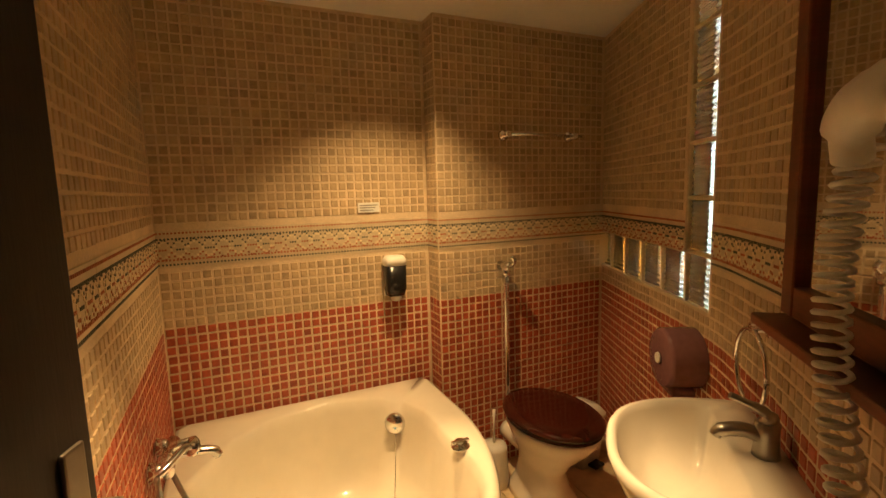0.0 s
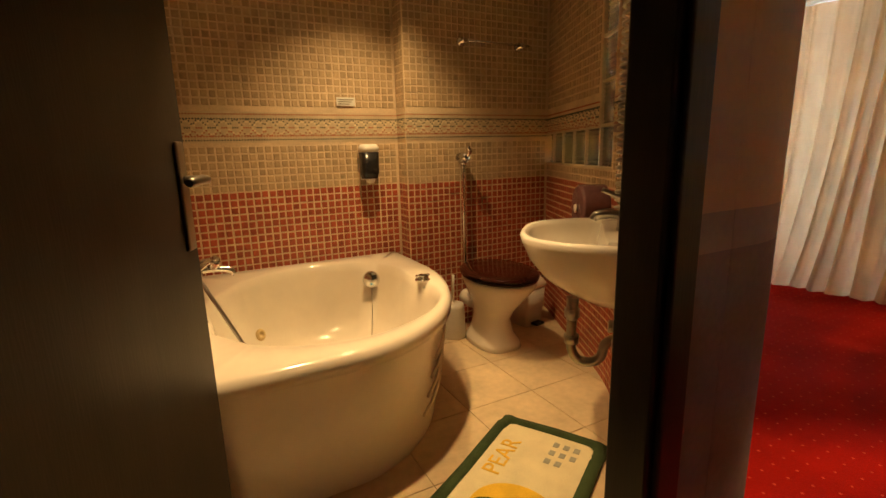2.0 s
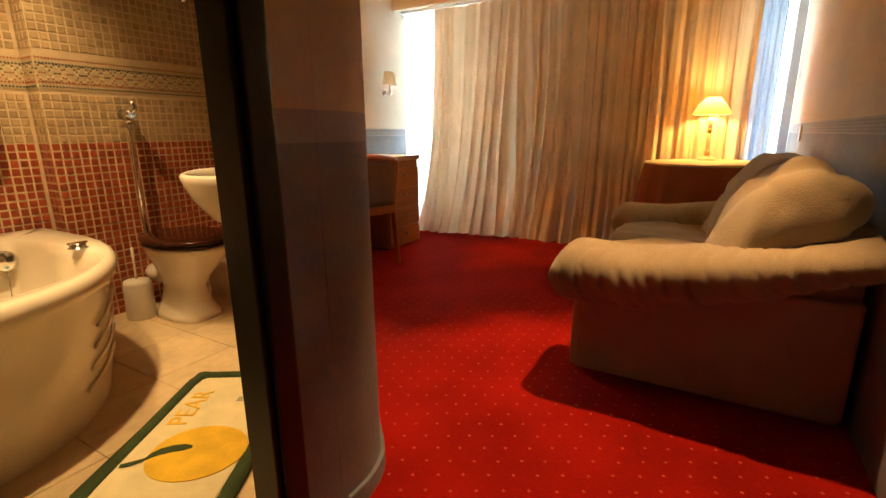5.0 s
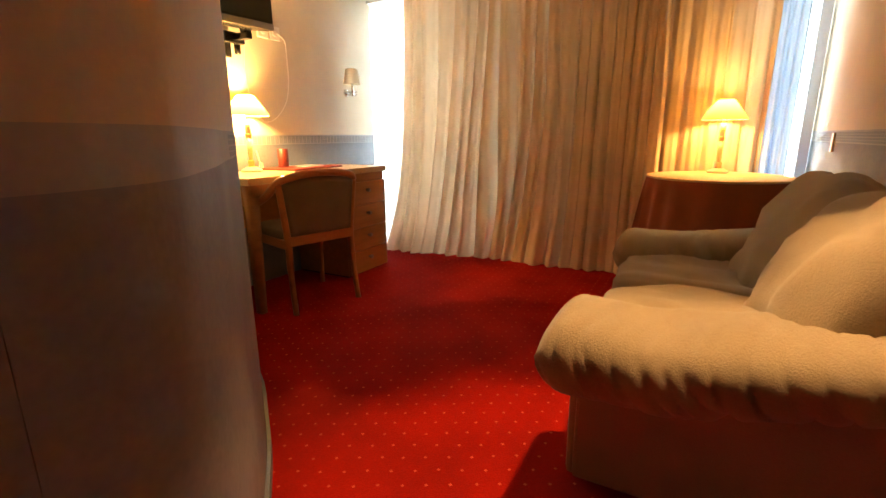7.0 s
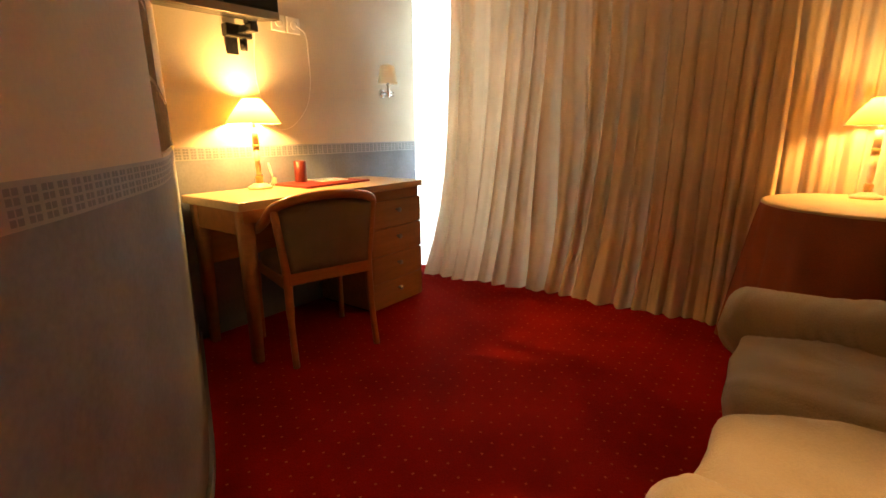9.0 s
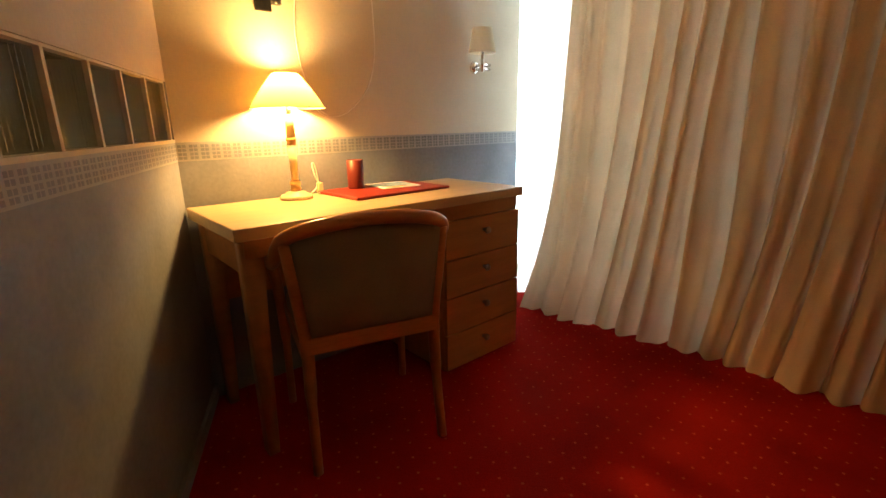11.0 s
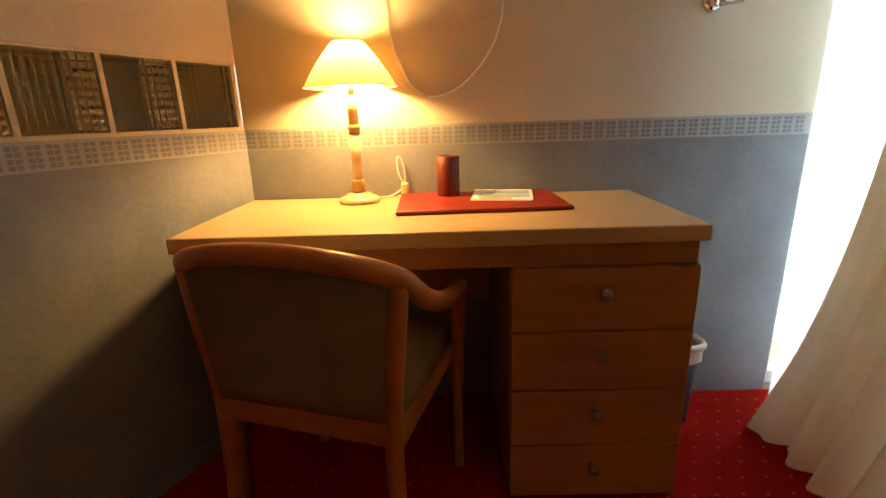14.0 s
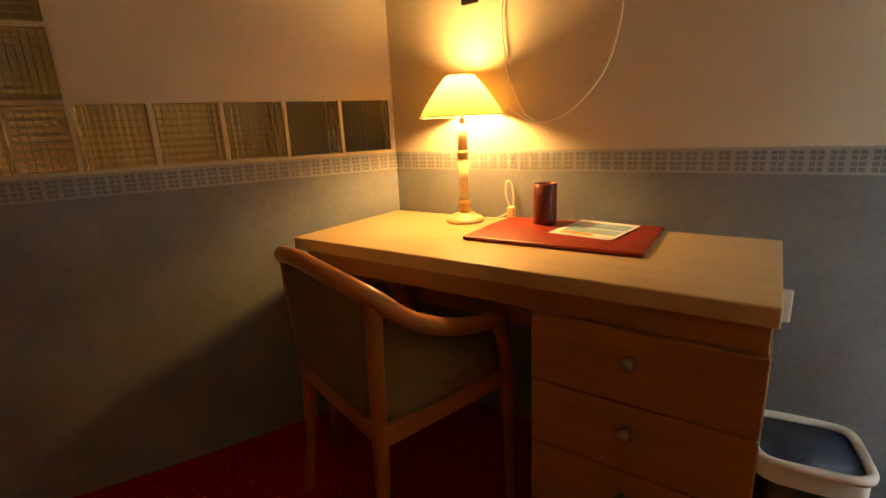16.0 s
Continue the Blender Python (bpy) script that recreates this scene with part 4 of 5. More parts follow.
for u_ in (0.62, 0.715):
    so = thing("wall_socket", "white plastic wall socket plate", "socket", pose(u_, 0.0, 1.60), group="wall sockets")
    part("plate", boxed((-0.042, -0.012, -0.042), (0.042, 0.0, 0.042), 0.004), WHITEP, so)
    part("insert", lathe([(0.0, 0.0), (0.022, 0.0), (0.022, 0.003), (0.018, 0.0035), (0.0, 0.0035)], 18), WHITEP, so).matrix_local = look((0, -0.0122, 0), (0, 1, 0))
so = thing("wall_socket", "white plastic socket plate low beside the desk", "socket", pose(1.195, 0.0, 0.585), group="wall sockets")
part("plate", boxed((-0.042, -0.014, -0.042), (0.042, 0.0, 0.042), 0.004), WHITEP, so)
single("socket_cable", tube(smooth_path([(0.73, -0.015, 1.60), (0.775, -0.03, 1.56), (0.80, -0.012, 1.46), (0.80, -0.01, 1.30), (0.76, -0.01, 1.17), (0.66, -0.01, 1.07), (0.56, -0.012, 1.05), (0.49, -0.03, 1.09)], 8), 0.0028, 6), CABLE, "thin white cable hanging from the socket", "cable")
single("tv_cable", tube(smooth_path([(0.46, -0.04, 1.60), (0.465, -0.012, 1.48), (0.455, -0.01, 1.34), (0.475, -0.01, 1.20), (0.52, -0.012, 1.09), (0.56, -0.014, 1.055)], 8), 0.0028, 6), CABLE, "thin white cable hanging below the television", "cable")
single("lamp_cord", tube(smooth_path([(0.40, -0.06, 0.757), (0.45, -0.04, 0.757), (0.49, -0.02, 0.79), (0.485, -0.012, 0.86), (0.47, -0.02, 0.87), (0.475, -0.03, 0.82), (0.50, -0.03, 0.765), (0.47, -0.06, 0.756)], 7), 0.0026, 6), CABLE, "looped white lamp cord on the desk", "cable")
part_sw = thing("cord_switch", "small cream cord switch on the desk", "switch", pose(0.492, -0.03, 0.7505))
part("body", boxed((-0.012, -0.01, 0), (0.012, 0.01, 0.045), 0.006), CREAM, part_sw)

# ---- sconce ----
sc = thing("wall_lamp", "chrome swing-arm wall lamp with ivory shade", "wall lamp", pose(1.40, 0.0, 1.285))
part("wall_plate", tube([(0, 0, 0), (0, -0.012, 0), (0, -0.02, 0)], [0.03, 0.028, 0.015], 18), CHROME, sc)
part("arm", tube([(0, -0.02, 0.008), (0.05, -0.06, 0.008), (-0.045, -0.10, 0.008)], 0.007, 8), CHROME, sc)
part("arm", tube([(0, -0.02, -0.012), (0.05, -0.06, -0.012), (-0.045, -0.10, -0.012)], 0.007, 8), CHROME, sc)
part("riser", tube([(-0.045, -0.10, -0.03), (-0.045, -0.10, 0.06)], [0.011, 0.009], 12), CHROME, sc)
bm = bmesh.new()
loft(bm, [[(-0.045 + r * math.cos(2 * math.pi * k / 32), -0.10 + r * math.sin(2 * math.pi * k / 32), z) for k in range(32)] for r, z in ((0.066, 0.055), (0.056, 0.11), (0.046, 0.165))], cap=False)
part("shade", bm, SHADEOFF, sc, "ivory conical shade", True)

# ---- bin by the desk ----
bn = thing("waste_basket", "waste basket with navy liner and pale rim beside the desk", "bin", pose(1.295, -0.108, 0, 0, 0, 8))
part("body", loft(bmesh.new(), [oval(0.09, 0.085, 0.0, sq=5), oval(0.105, 0.10, 0.28, sq=5)]), NAVY, bn, "", True)
part("rim", tube([(0.108 * math.copysign(abs(math.cos(a)) ** 0.4, math.cos(a)), 0.103 * math.copysign(abs(math.sin(a)) ** 0.4, math.sin(a)), 0.285) for a in [2 * math.pi * (k + 0.5) / 48 for k in range(49)]], 0.011, 8), WHITEP, bn, "pale plastic rim")
part("bag_overhang", loft(bmesh.new(), [[(p[0] * (1 + 0.05 * noise.noise(Vector((p[0] * 40, p[1] * 40, z * 20)))), p[1] * (1 + 0.05 * noise.noise(Vector((p[0] * 40, p[1] * 40, z * 20 + 5)))), z) for p in oval(0.112, 0.107, 0, sq=4)] for z in (0.29, 0.27, 0.25, 0.235)], cap=False), WHITEP, bn, "white crumpled bag edge", True)

# ---- sofa ----
SU0, SU1, SV0, SV1 = -0.47, 0.80, -3.09, -2.27
sofa = thing("sofa", "beige microfibre two-seat sofa with padded arms", "sofa")
bm = boxed((SU0 + 0.01, SV0, 0.03), (SU1 - 0.01, SV1 + 0.02, 0.30), 0.015)
part("base", bm, SOFAF, sofa)
for u0, u1 in ((SU0, SU0 + 0.16), (SU1 - 0.16, SU1)):
    part("arm_panel", boxed((u0, SV0, 0.03), (u1, SV1, 0.43), 0.012), SOFAF, sofa)


def arm_pad(u0, u1, seed):
    bm = bmesh.new()
    rings = []
    for j in range(110):
        f = j / 109
        v = SV1 + 0.085 - f * (SV1 + 0.085 - SV0)
        end = min(1.0, math.sqrt(max(0.0, 1 - (1 - min(1, f / 0.10)) ** 2)) + 0.05)
        zc = 0.425 + 0.15 * max(0, (f - 0.30) / 0.70) ** 1.3
        slim = 1 - 0.45 * max(0, (f - 0.35) / 0.65) ** 1.2
        ring = []
        for k in range(44):
            a = 2 * math.pi * k / 44
            w, h = (u1 - u0) / 2 * (0.75 + 0.25 * end), 0.095 * end * slim
            p = Vector(((u0 + u1) / 2 + w * math.copysign(abs(math.cos(a)) ** 0.7, math.cos(a)), v, zc + h * math.copysign(abs(math.sin(a)) ** 0.8, math.sin(a))))
            low = 0.35 + 0.65 * max(0.0, math.cos(a + 2.3))
            crease = abs(noise.noise(Vector((p.y * 15 + p.x * 7 - p.z * 9, seed, p.z * 2))))
            d = 0.006 - 0.17 * low * max(0.0, 0.12 - crease) + noise.noise(p * 6 + Vector((seed, 0, 0))) * 0.008
            ring.append(p + Vector((math.cos(a), 0, math.sin(a))) * d * end)
        rings.append(ring)
    return loft(bm, rings)


part("arm_pad", arm_pad(SU0 - 0.15, SU0 + 0.21, 2.0), SOFAF, sofa, "puffy padded arm", True)
part("arm_pad", arm_pad(SU1 - 0.25, SU1 + 0.05, 7.0), SOFAF, sofa, "puffy padded arm", True)
mid = (SU0 + SU1) / 2 - 0.02
part("seat_cushion", pillow((SU0 + 0.15, SV0 + 0.2, 0.27), (mid + 0.004, SV1 + 0.03, 0.455), 4.5, n=56, rows=30, seed=1, wrinkle=0.021), SOFAF, sofa, "plump seat cushion", True)
part("seat_cushion", pillow((mid - 0.004, SV0 + 0.2, 0.27), (SU1 - 0.15, SV1 + 0.03, 0.455), 4.5, n=56, rows=30, seed=4, wrinkle=0.021), SOFAF, sofa, "plump seat cushion", True)
part("back_frame", boxed((SU0 + 0.03, SV0, 0.30), (SU1 - 0.03, SV0 + 0.14, 0.66), 0.03), SOFAF, sofa)
for a0, a1, sd in ((SU0 - 0.03, mid + 0.03, 3), (mid - 0.02, SU1 - 0.06, 8)):
    c = part("back_cushion", pillow((a0, -0.15, -0.26), (a1, 0.15, 0.25), 2.9, n=56, rows=34, seed=sd, wrinkle=0.036, freq=8), SOFAF, sofa, "plump back cushion", True)
    c.matrix_local = pose(0, SV0 + 0.21, 0.585, 30, 0, 0)

# ---- round table with cloth, and its lamp ----
TU, TV_, TZ, TR = 1.63, -2.60, 0.71, 0.385
tab = thing("side_table", "round side table covered by a floor-length cloth", "table", pose(TU, TV_, 0))
part("table_top", lathe([(0.0, TZ - 0.025), (TR - 0.01, TZ - 0.025), (TR - 0.006, TZ - 0.012), (TR - 0.01, TZ - 0.004), (0.0, TZ - 0.004)], 48), BEECH, tab)
part("foot", lathe([(0.0, 0.0), (0.2, 0.0), (0.19, 0.02), (0.04, 0.05), (0.03, TZ - 0.03), (0.0, TZ - 0.03)], 24), BEECH, tab)
tc = thing("tablecloth", "rust-red floor-length tablecloth with cream top cover", "tablecloth", pose(TU, TV_, 0))
rings = []
for j in range(14):
    f = j / 13
    ring = []
    for k in range(180):
        a = 2 * math.pi * k / 180
        fold = (0.5 + 0.5 * math.sin(17 * a + 1.3 * math.sin(3 * a))) * 0.05 * f ** 0.7 + 0.015 * f * math.sin(5 * a)
        r = TR + 0.004 + 0.05 * f + fold
        ring.append((r * math.cos(a), r * math.sin(a), TZ - f * (TZ - 0.012)))
    rings.append(ring)
part("skirt", loft(bmesh.new(), rings, cap=False), TABLEC, tc, "", True)
part("top_cover", lathe([(0.0, TZ + 0.003), (TR - 0.004, TZ + 0.003), (TR + 0.006, TZ + 0.001), (TR + 0.009, TZ - 0.008), (TR + 0.005, TZ - 0.010), (TR - 0.008, TZ - 0.002), (0.0, TZ - 0.002)], 64), TABLET, tc, "cream round top cover", True)
table_lamp(1.86, -2.60, TZ + 0.0035)
sw = thing("wall_switch", "small cream switch plate beside the window", "switch", pose(1.66, -3.12, 0.905))
part("plate", boxed((-0.02, 0, -0.05), (0.02, 0.012, 0.05), 0.004), CREAM, sw)

# ---- curtains ----


def curtain(name, line_top, line_low, z_top, folds, amp, material, label, seed, flare=0.03, rows=40, cols=420):
    a, b = smooth_path([(*p, 0) for p in line_top], 20), smooth_path([(*p, 0) for p in line_low], 20)
    bm = bmesh.new()
    grid = []
    for j in range(rows + 1):
        f = j / rows
        row = []
        for k in range(cols + 1):
            t = k / cols
            i = t * (len(a) - 1)
            i0 = min(len(a) - 2, int(i))
            p = a[i0].lerp(a[i0 + 1], i - i0).lerp(b[i0].lerp(b[i0 + 1], i - i0), f ** 2.6)
            ph = 2 * math.pi * folds * (t + 0.035 * noise.noise(Vector((t * 7, seed, f * 0.9))))
            grow = 0.55 + 0.75 * f
            w = 0.95 * math.sin(ph) + 0.35 * math.sin(2.3 * ph + seed) + 1.2 * noise.noise(Vector((t * 12, seed + 3, f * 0.9))) + 0.3 * noise.noise(Vector((t * 46, seed + 9, f * 1.2)))
            d = amp * grow * w + flare * max(0, f - 0.85) ** 1 * (1 + noise.noise(Vector((t * 11, seed, 0)))) * 3
            q = Vector((p.x - d, p.y + amp * 0.5 * grow * math.cos(ph), z_top - f * (z_top - 0.006)))
            if f == 1:
                q.z = 0.004 + 0.012 * max(0, noise.noise(Vector((t * 16, seed, 2))))
            row.append(bm.verts.new(q))
        grid.append(row)
    for r0, r1 in zip(grid, grid[1:]):
        for k in range(cols):
            bm.faces.new((r0[k], r0[k + 1], r1[k + 1], r1[k])).smooth = True
    return single(name, bm, material, label, "curtain", smooth=True)


curtain("curtain", [(1.72, -0.36), (1.73, -1.1), (1.75, -1.8), (1.78, -2.26)], [(1.60, -0.22), (1.71, -0.98), (1.74, -1.76), (1.80, -2.24)], 1.985, 21, 0.030, CURTAIN, "long ivory curtain trailing on the carpet", 1.0)
curtain("curtain", [(2.0, -2.15), (2.03, -2.5), (2.04, -2.84)], [(2.0, -2.15), (2.04, -2.5), (2.05, -2.84)], 1.985, 6, 0.017, CURTAIN, "ivory curtain glowing in lamplight behind the table", 5.0, 0.0, 30, 160)
curtain("curtain", [(2.06, -2.80), (2.08, -2.9), (2.08, -2.99)], [(2.06, -2.80), (2.08, -2.9), (2.08, -2.99)], 1.985, 4, 0.02, DAYLITCUR, "narrow curtain at the window corner, daylight blue put into its colour", 8.0, 0.0, 30, 80)
curtain("sheer_curtain", [(1.770, -0.03), (1.775, -0.25), (1.80, -0.50)], [(1.765, -0.03), (1.775, -0.24), (1.80, -0.48)], 1.985, 7, 0.012, SHEER, "thin white sheer curtain bright with daylight", 12.0, 0.0, 24, 140)
setting("pelmet", boxed((1.56, -3.118, 1.99), (1.60, -0.002, CEIL - 0.002), 0.003), PLASTER, "plain pelmet board above the curtains", "pelmet")
setting("curtain_rail", boxed((1.70, -3.118, 1.988), (1.80, -0.002, 2.01), 0.003), WHITEP, "white curtain rail", "curtain rail")

# ---- glass blocks ----
blocks = thing("glass_block_window", "L-shaped row of ribbed glass blocks in pale mortar", "glass blocks", kind="structure")
STEP = (GS1 - GS0) / 5


def block(s, z, h):
    bm = bmesh.new()
    a, b = s + 0.007, s + STEP - 0.007
    if s >= GS1 - 0.01:
        b = GS2 - 0.007
    front, n, m = [], 49, 33
    for side, off in ((0, 0.014), (1, THICK - 0.014)):
        rows = []
        for j in range(m):
            zz = z + 0.008 + (h - 0.016) * j / (m - 1)
            row = []
            for k in range(n):
                p = on_bend(a + (b - a) * k / (n - 1), off + (0.0035 * (1 - math.cos(2 * math.pi * k / 4.8)) if side == 0 else -0.0035 * (1 - math.cos(2 * math.pi * j / 4.0))))
                row.append(bm.verts.new((p.x, p.y, zz)))
            rows.append(row)
        for r0, r1 in zip(rows, rows[1:]):
            for k in range(n - 1):
                bm.faces.new((r0[k], r0[k + 1], r1[k + 1], r1[k])).smooth = True
        front.append(rows)
    f, g = front
    ring_f = f[0][:] + [r[-1] for r in f[1:]] + f[-1][-2::-1] + [r[0] for r in f[-2:0:-1]]
    ring_g = g[0][:] + [r[-1] for r in g[1:]] + g[-1][-2::-1] + [r[0] for r in g[-2:0:-1]]
    for k in range(len(ring_f)):
        bm.faces.new((ring_f[k], ring_f[(k + 1) % len(ring_f)], ring_g[(k + 1) % len(ring_f)], ring_g[k]))
    ob = part("glass_block", bm, GLASS, blocks)
    ob.visible_shadow = False


bm = bmesh.new()
for k in range(5):
    block(GS0 + STEP * k, GZ0, GZ1 - GZ0)
    bent(bm, GS0 + STEP * k - 0.006, GS0 + STEP * k + 0.006, GZ0, GZ1, 0.004, THICK - 0.004)
for k in range(7):
    z = GZ0 + 0.19 * k
    if z + 0.19 > CEIL:
        break
    block(GS1, z, 0.188)
    bent(bm, GS1 + 0.006, GS2 - 0.006, z + 0.183, z + 0.195, 0.004, THICK - 0.004)
bent(bm, GS1 - 0.006, GS1 + 0.006, GZ0, CEIL, 0.004, THICK - 0.004)
bent(bm, GS2 - 0.006, GS2, GZ0, CEIL, 0.004, THICK - 0.004)
bent(bm, GS0 - 0.006, GS2, GZ0 - 0.004, GZ0 + 0.006, -0.003, THICK + 0.003)
bent(bm, GS0 - 0.006, GS1 - 0.006, GZ1 - 0.006, GZ1, 0.004, THICK - 0.004)
part("mortar", bm, MORTAR, blocks, "pale mortar joints")

# ---- border print ----


def glyphs(place, length, z0, z1, pitch):
    """Little square window marks in two rows."""
    bm = bmesh.new()
    h = (z1 - z0)
    for k in range(int(length / pitch)):
        for i in (0, 1):
            for j in (0, 1):
                for q in (0, 1):
                    s = k * pitch + pitch * (0.12 + 0.40 * i)
                    z = z0 + h * (0.10 + 0.42 * q + 0.20 * j)
                    a, b = place(s, 0.0016), place(s + pitch * 0.32, 0.0016)
                    bm.faces.new([bm.verts.new((a.x, a.y, z)), bm.verts.new((b.x, b.y, z)), bm.verts.new((b.x, b.y, z + h * 0.15)), bm.verts.new((a.x, a.y, z + h * 0.15))])
    return bm


def flat(p0, d, nrm):
    p0, d, nrm = Vector((*p0, 0)), Vector((*d, 0)), Vector((*nrm, 0))
    return lambda s, off: p0 + d * s + nrm * off


for n_, pl, ln in (("border_pattern", flat((0.0, 0.0), (1, 0), (0, -1)), 1.74), ("border_pattern", flat((-1.3, -3.12), (1, 0), (0, 1)), 3.4), ("border_pattern", lambda s, off: on_bend(s, -off), 1.80)):
    setting(n_, glyphs(pl, ln, BLU, 0.968, 0.036), GLYPH, "pale printed squares on the wall border", "wall border")["kind"] = "stuff"

# ---- skirting ----
bm = bmesh.new()
bent(bm, 0.0, TOTAL - 0.02, 0.0, 0.055, -0.012, -0.0005)
setting("baseboard", bm, BLUE, "low grey-blue skirting board", "baseboard")

# ---- carpet flecks ----
bm = bmesh.new()
for i in range(-52, 36):
    for j in range(-52, 1):
        u_, v_ = i * 0.066 + (0.033 if j % 2 else 0) + rnd.uniform(-0.003, 0.003), j * 0.06 + rnd.uniform(-0.003, 0.003)
        if u_ < -1.6 and v_ > -2.0 or -1.7 < u_ < 0.02 and v_ > -1.99 + (u_ + 1.3) * 0.0 and u_ < (0.43 * v_ if v_ > -1.0 else -0.43 + (v_ + 1.0) * 0.95) + 0.02:
            continue
        r = 0.0058
        bm.faces.new([bm.verts.new((u_ + r * math.cos(a), v_ + r * math.sin(a), 0.0075)) for a in (0.3, 1.87, 3.44, 5.0)])
tagged(part("fleck_pattern", bm, FLECK, carpet, "small pale flecks"), kind="stuff")

# ---- bathroom floor tiles ----
for i in range(-1, 8):
    for j in range(8):
        u0, v0 = WL + i * 0.33, 0.12 - (j + 1) * 0.33
        u1, v1 = min(u0 + 0.327, -0.02), v0 + 0.327
        v0 = max(v0, DV0 + 0.05)
        if u1 - u0 < 0.02 or v1 - v0 < 0.02:
            continue
        if u0 > (0.43 * v1 if v1 > -1.0 else -0.43 + (v1 + 1.0) * 0.95) - 0.02:
            continue
        part("tile", boxed((u0, v0, -0.006), (u1, v1, 0.0), 0.0015, 1), STONE, floor_bath)

# ---- mosaic ----
PITCH, TILE = 0.0372, 0.0295
RED_TOP, BAND0, BAND1 = 0.895, 1.132, 1.278


def mosaic(place, length, wall, skip=None, singles=False):
    cube = {"red": ([], []), "beige": ([], [])}
    count = 0
    rows = [(k * PITCH + 0.004, "red") for k in range(int(RED_TOP / PITCH))]
    z = RED_TOP + 0.002
    while z + TILE < CEIL:
        if z + TILE < BAND0 or z > BAND1:
            rows.append((z, "beige"))
        z += PITCH
    for z, kind in rows:
        for k in range(int(length / PITCH)):
            s = k * PITCH + 0.005
            if skip and skip(s, s + TILE, z, z + TILE):
                continue
            j = [rnd.uniform(-0.0012, 0.0012) for _ in range(4)]
            s0, s1, z0, z1 = s + j[0], s + TILE + j[1], z + j[2], z + TILE + j[3]
            lift = 0.0022 + rnd.uniform(0, 0.0008)
            corners = [(s0, z0), (s1, z0), (s1, z1), (s0, z1)]
            cm, zm = (s0 + s1) / 2, (z0 + z1) / 2
            vs = [(*place(a, 0.0)[:2], b) for a, b in corners]
            vs += [(*place(cm + (a - cm) * 0.86, lift)[:2], zm + (b - zm) * 0.86) for a, b in corners]
            if singles and kind == "red" and 0.52 < z and count < 300:
                me = bpy.data.meshes.new("tile")
                me.from_pydata(vs, [], FACES)
                me.materials.append(REDT_ONE)
                ob = new("tile", me)
                ob.parent = wall
                count += 1
                continue
            V, F = cube[kind]
            o = len(V)
            V += vs
            F += [tuple(o + i for i in f) for f in FACES]
    for kind, (V, F) in cube.items():
        if V:
            me = bpy.data.meshes.new("mosaic")
            me.from_pydata(V, [], F)
            me.materials.append(REDT if kind == "red" else BEIGE)
            ob = new(("terracotta" if kind == "red" else "beige") + "_mosaic", me)
            ob.parent = wall
            tagged(ob, ("terracotta red" if kind == "red" else "mottled beige") + " mosaic tiles", kind="stuff")


FACES = [(4, 5, 6, 7), (0, 1, 5, 4), (1, 2, 6, 5), (2, 3, 7, 6), (3, 0, 4, 7)]


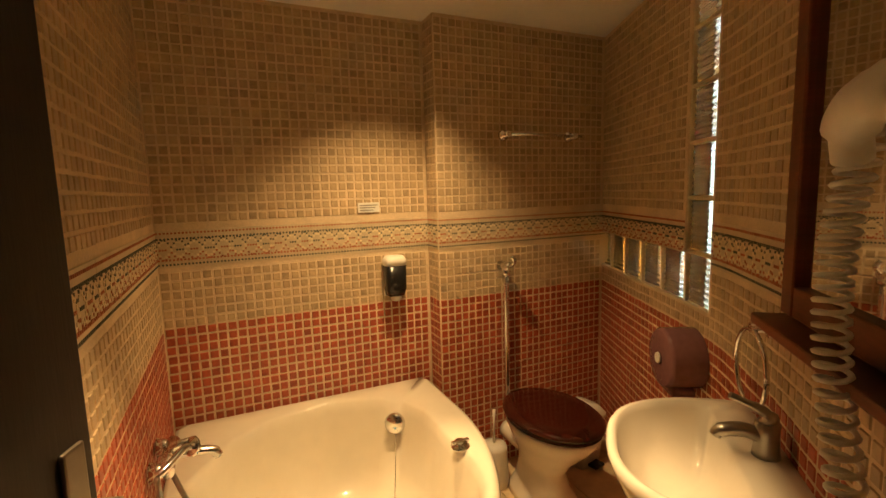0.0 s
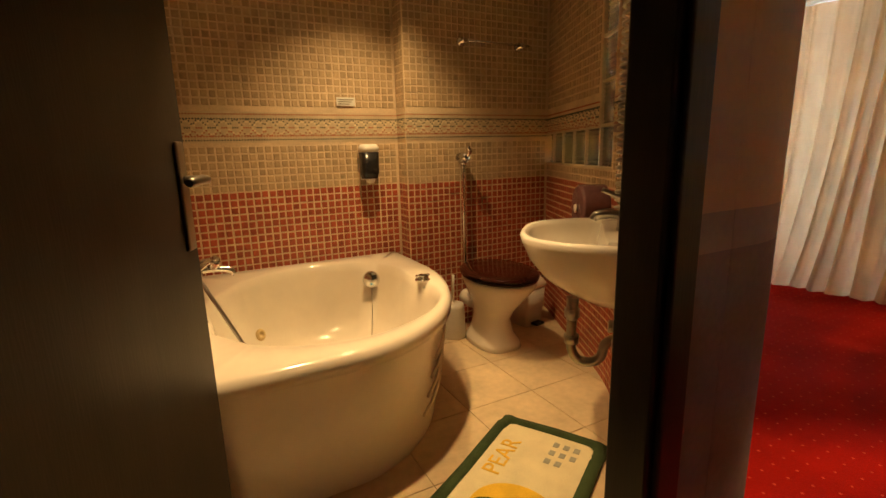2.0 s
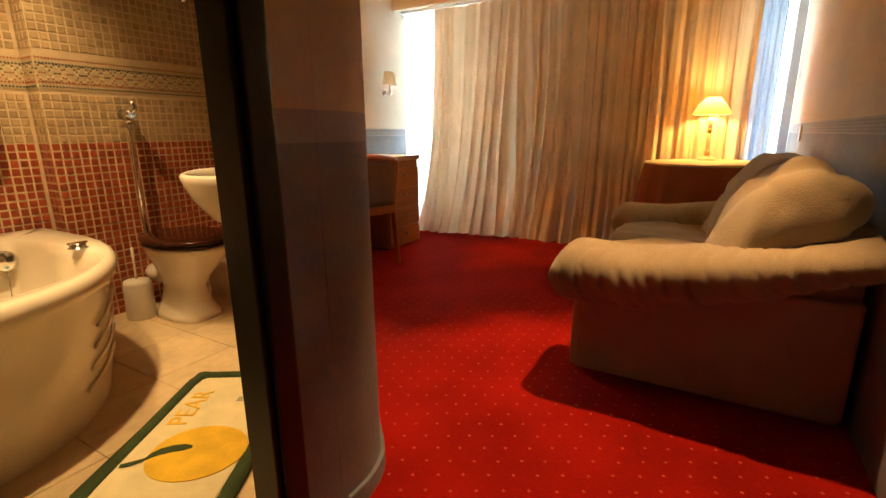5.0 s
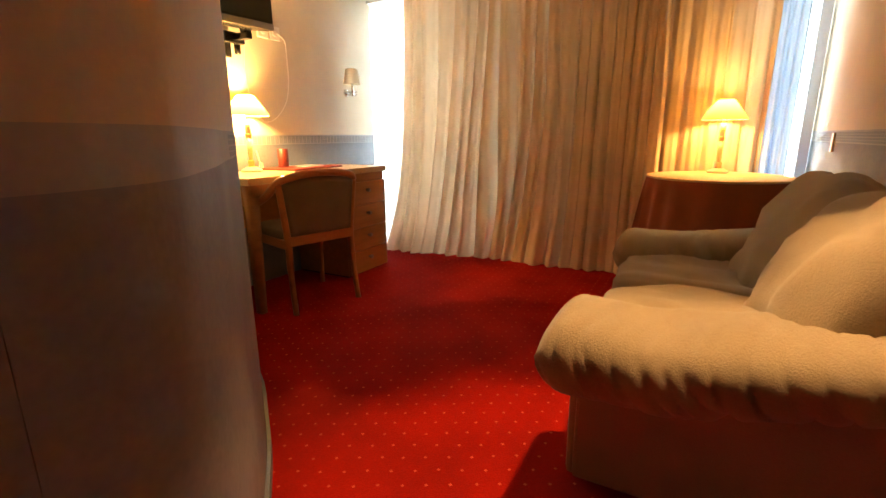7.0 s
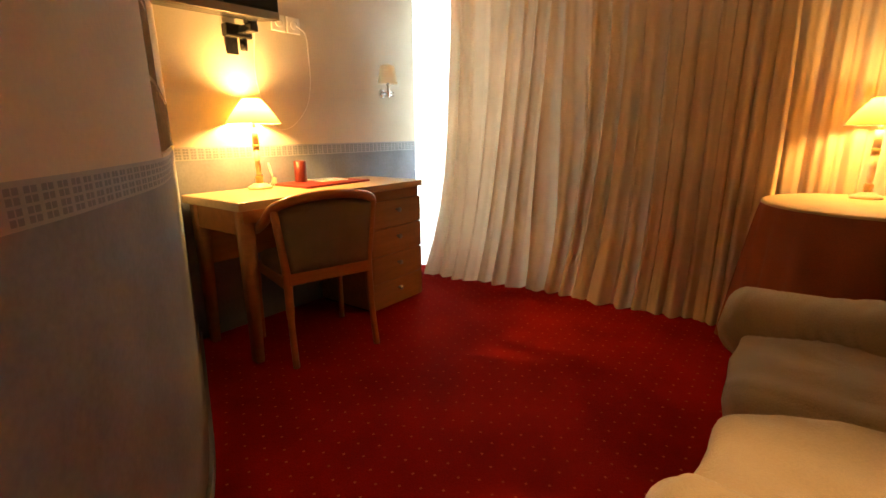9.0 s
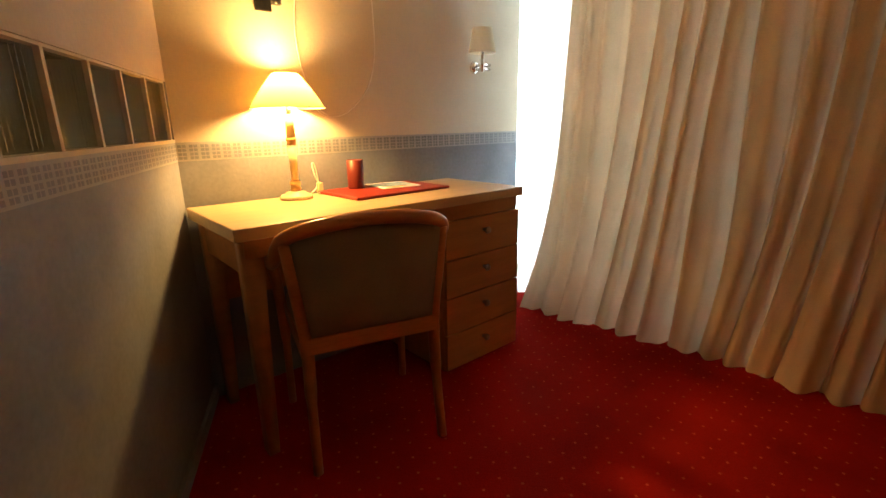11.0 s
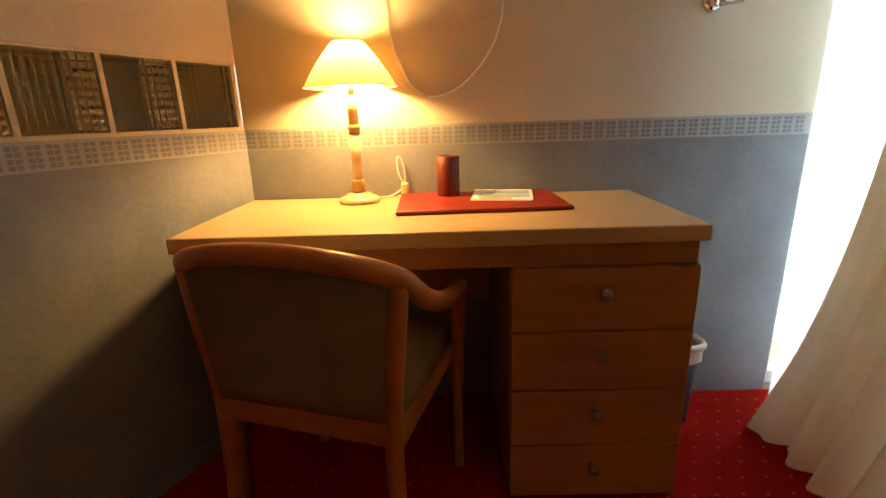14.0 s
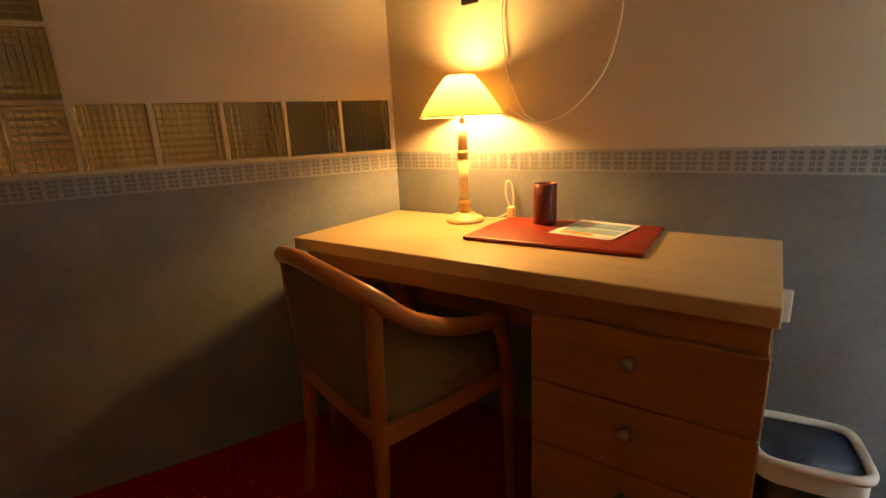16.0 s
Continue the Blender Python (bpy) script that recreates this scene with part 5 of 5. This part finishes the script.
def band(place, length, wall, skip=None):
    """The border: dotted lines and a twisted rope of dots on long pale tiles."""
    sets = {"dark": [], "red": [], "pale": [], "base": []}
    h = BAND1 - BAND0

    def dot(kind, s, z, r=0.0036):
        if 0 < s < length and not (skip and skip(s - r, s + r, z - r, z + r)):
            sets[kind].append((s, z, r, r, 0.004))
    n = int(length / 0.21) + 1
    for k in range(n):
        s0, s1 = k * 0.21, min(length, (k + 1) * 0.21 - 0.002)
        m = max(1, math.ceil((s1 - s0) / 0.035))
        for q in range(m):
            a, b = s0 + (s1 - s0) * q / m, s0 + (s1 - s0) * (q + 1) / m
            if not (skip and skip(a, b, BAND0, BAND1)):
                sets["base"].append(((a + b) / 2, BAND0 + h / 2, (b - a) / 2, h / 2, 0.0025))
    s = 0.006
    while s < length:
        dot("dark", s, BAND0 + 0.012)
        dot("dark", s, BAND1 - 0.034)
        dot("red", s, BAND1 - 0.012)
        dot("red", s, BAND0 + 0.030)
        s += 0.0128
    mid_z, amp, lam = BAND0 + h * 0.48, h * 0.20, 0.105
    s = 0.003
    while s < length:
        w = math.sin(2 * math.pi * s / lam) * amp
        dot("pale", s, mid_z + w, 0.0042)
        dot("pale", s, mid_z - w, 0.0042)
        dot("dark", s, mid_z + abs(w) + 0.010, 0.0032)
        dot("red", s, mid_z - abs(w) - 0.010, 0.0034)
        if abs(w) > amp * 0.6:
            dot("dark" if int(s / lam * 2) % 2 else "red", s, mid_z, 0.0034)
        s += 0.0098
    for kind, rects in sets.items():
        V, F = [], []
        for s, z, a, b, lift in rects:
            o = len(V)
            cs = [(s - a, z - b), (s + a, z - b), (s + a, z + b), (s - a, z + b)]
            V += [(*place(x, 0.0)[:2], y) for x, y in cs] + [(*place(x, lift)[:2], y) for x, y in cs]
            F += [tuple(o + i for i in f) for f in FACES]
        if V:
            me = bpy.data.meshes.new("band")
            me.from_pydata(V, [], F)
            me.materials.append({"dark": DARKDOT, "red": REDDOT, "pale": PALEDOT, "base": BAND}[kind])
            ob = new({"dark": "slate_dots", "red": "red_dots", "pale": "cream_dots", "base": "band_tiles"}[kind], me)
            ob.parent = wall
            tagged(ob, "rope-patterned mosaic border" if kind == "base" else "small mosaic border dots", kind="stuff")


def glass_skip(s0, s1, z0, z1):
    return (s1 > 0 and s0 < GS2 and z1 > GZ0 - 0.006 and z0 < GZ1) or (s1 > GS1 - 0.004 and s0 < GS2 + 0.002 and z1 > GZ0)


SURF = [
    (flat((WL, 0.12), (1, 0), (0, -1)), -1.162 - WL, wall_bath_tub, None, True),
    (flat((-1.16, 0.0), (1, 0), (0, -1)), 1.0, wall_bath_back, None, False),
    (flat((-1.16, 0.12), (0, -1), (-1, 0)), 0.118, wall_bath_back, None, False),
    (flat((WL, -1.185), (0, 1), (1, 0)), 1.30, wall_bath_left, None, False),
    (lambda s, off: on_bend(s, THICK + off), TOTAL - 0.12, wall_bath_right, glass_skip, False),
]
for place_, length_, wall_, skip_, one_ in SURF:
    mosaic(place_, length_, wall_, skip_, one_)
    band(place_, length_, wall_, skip_)
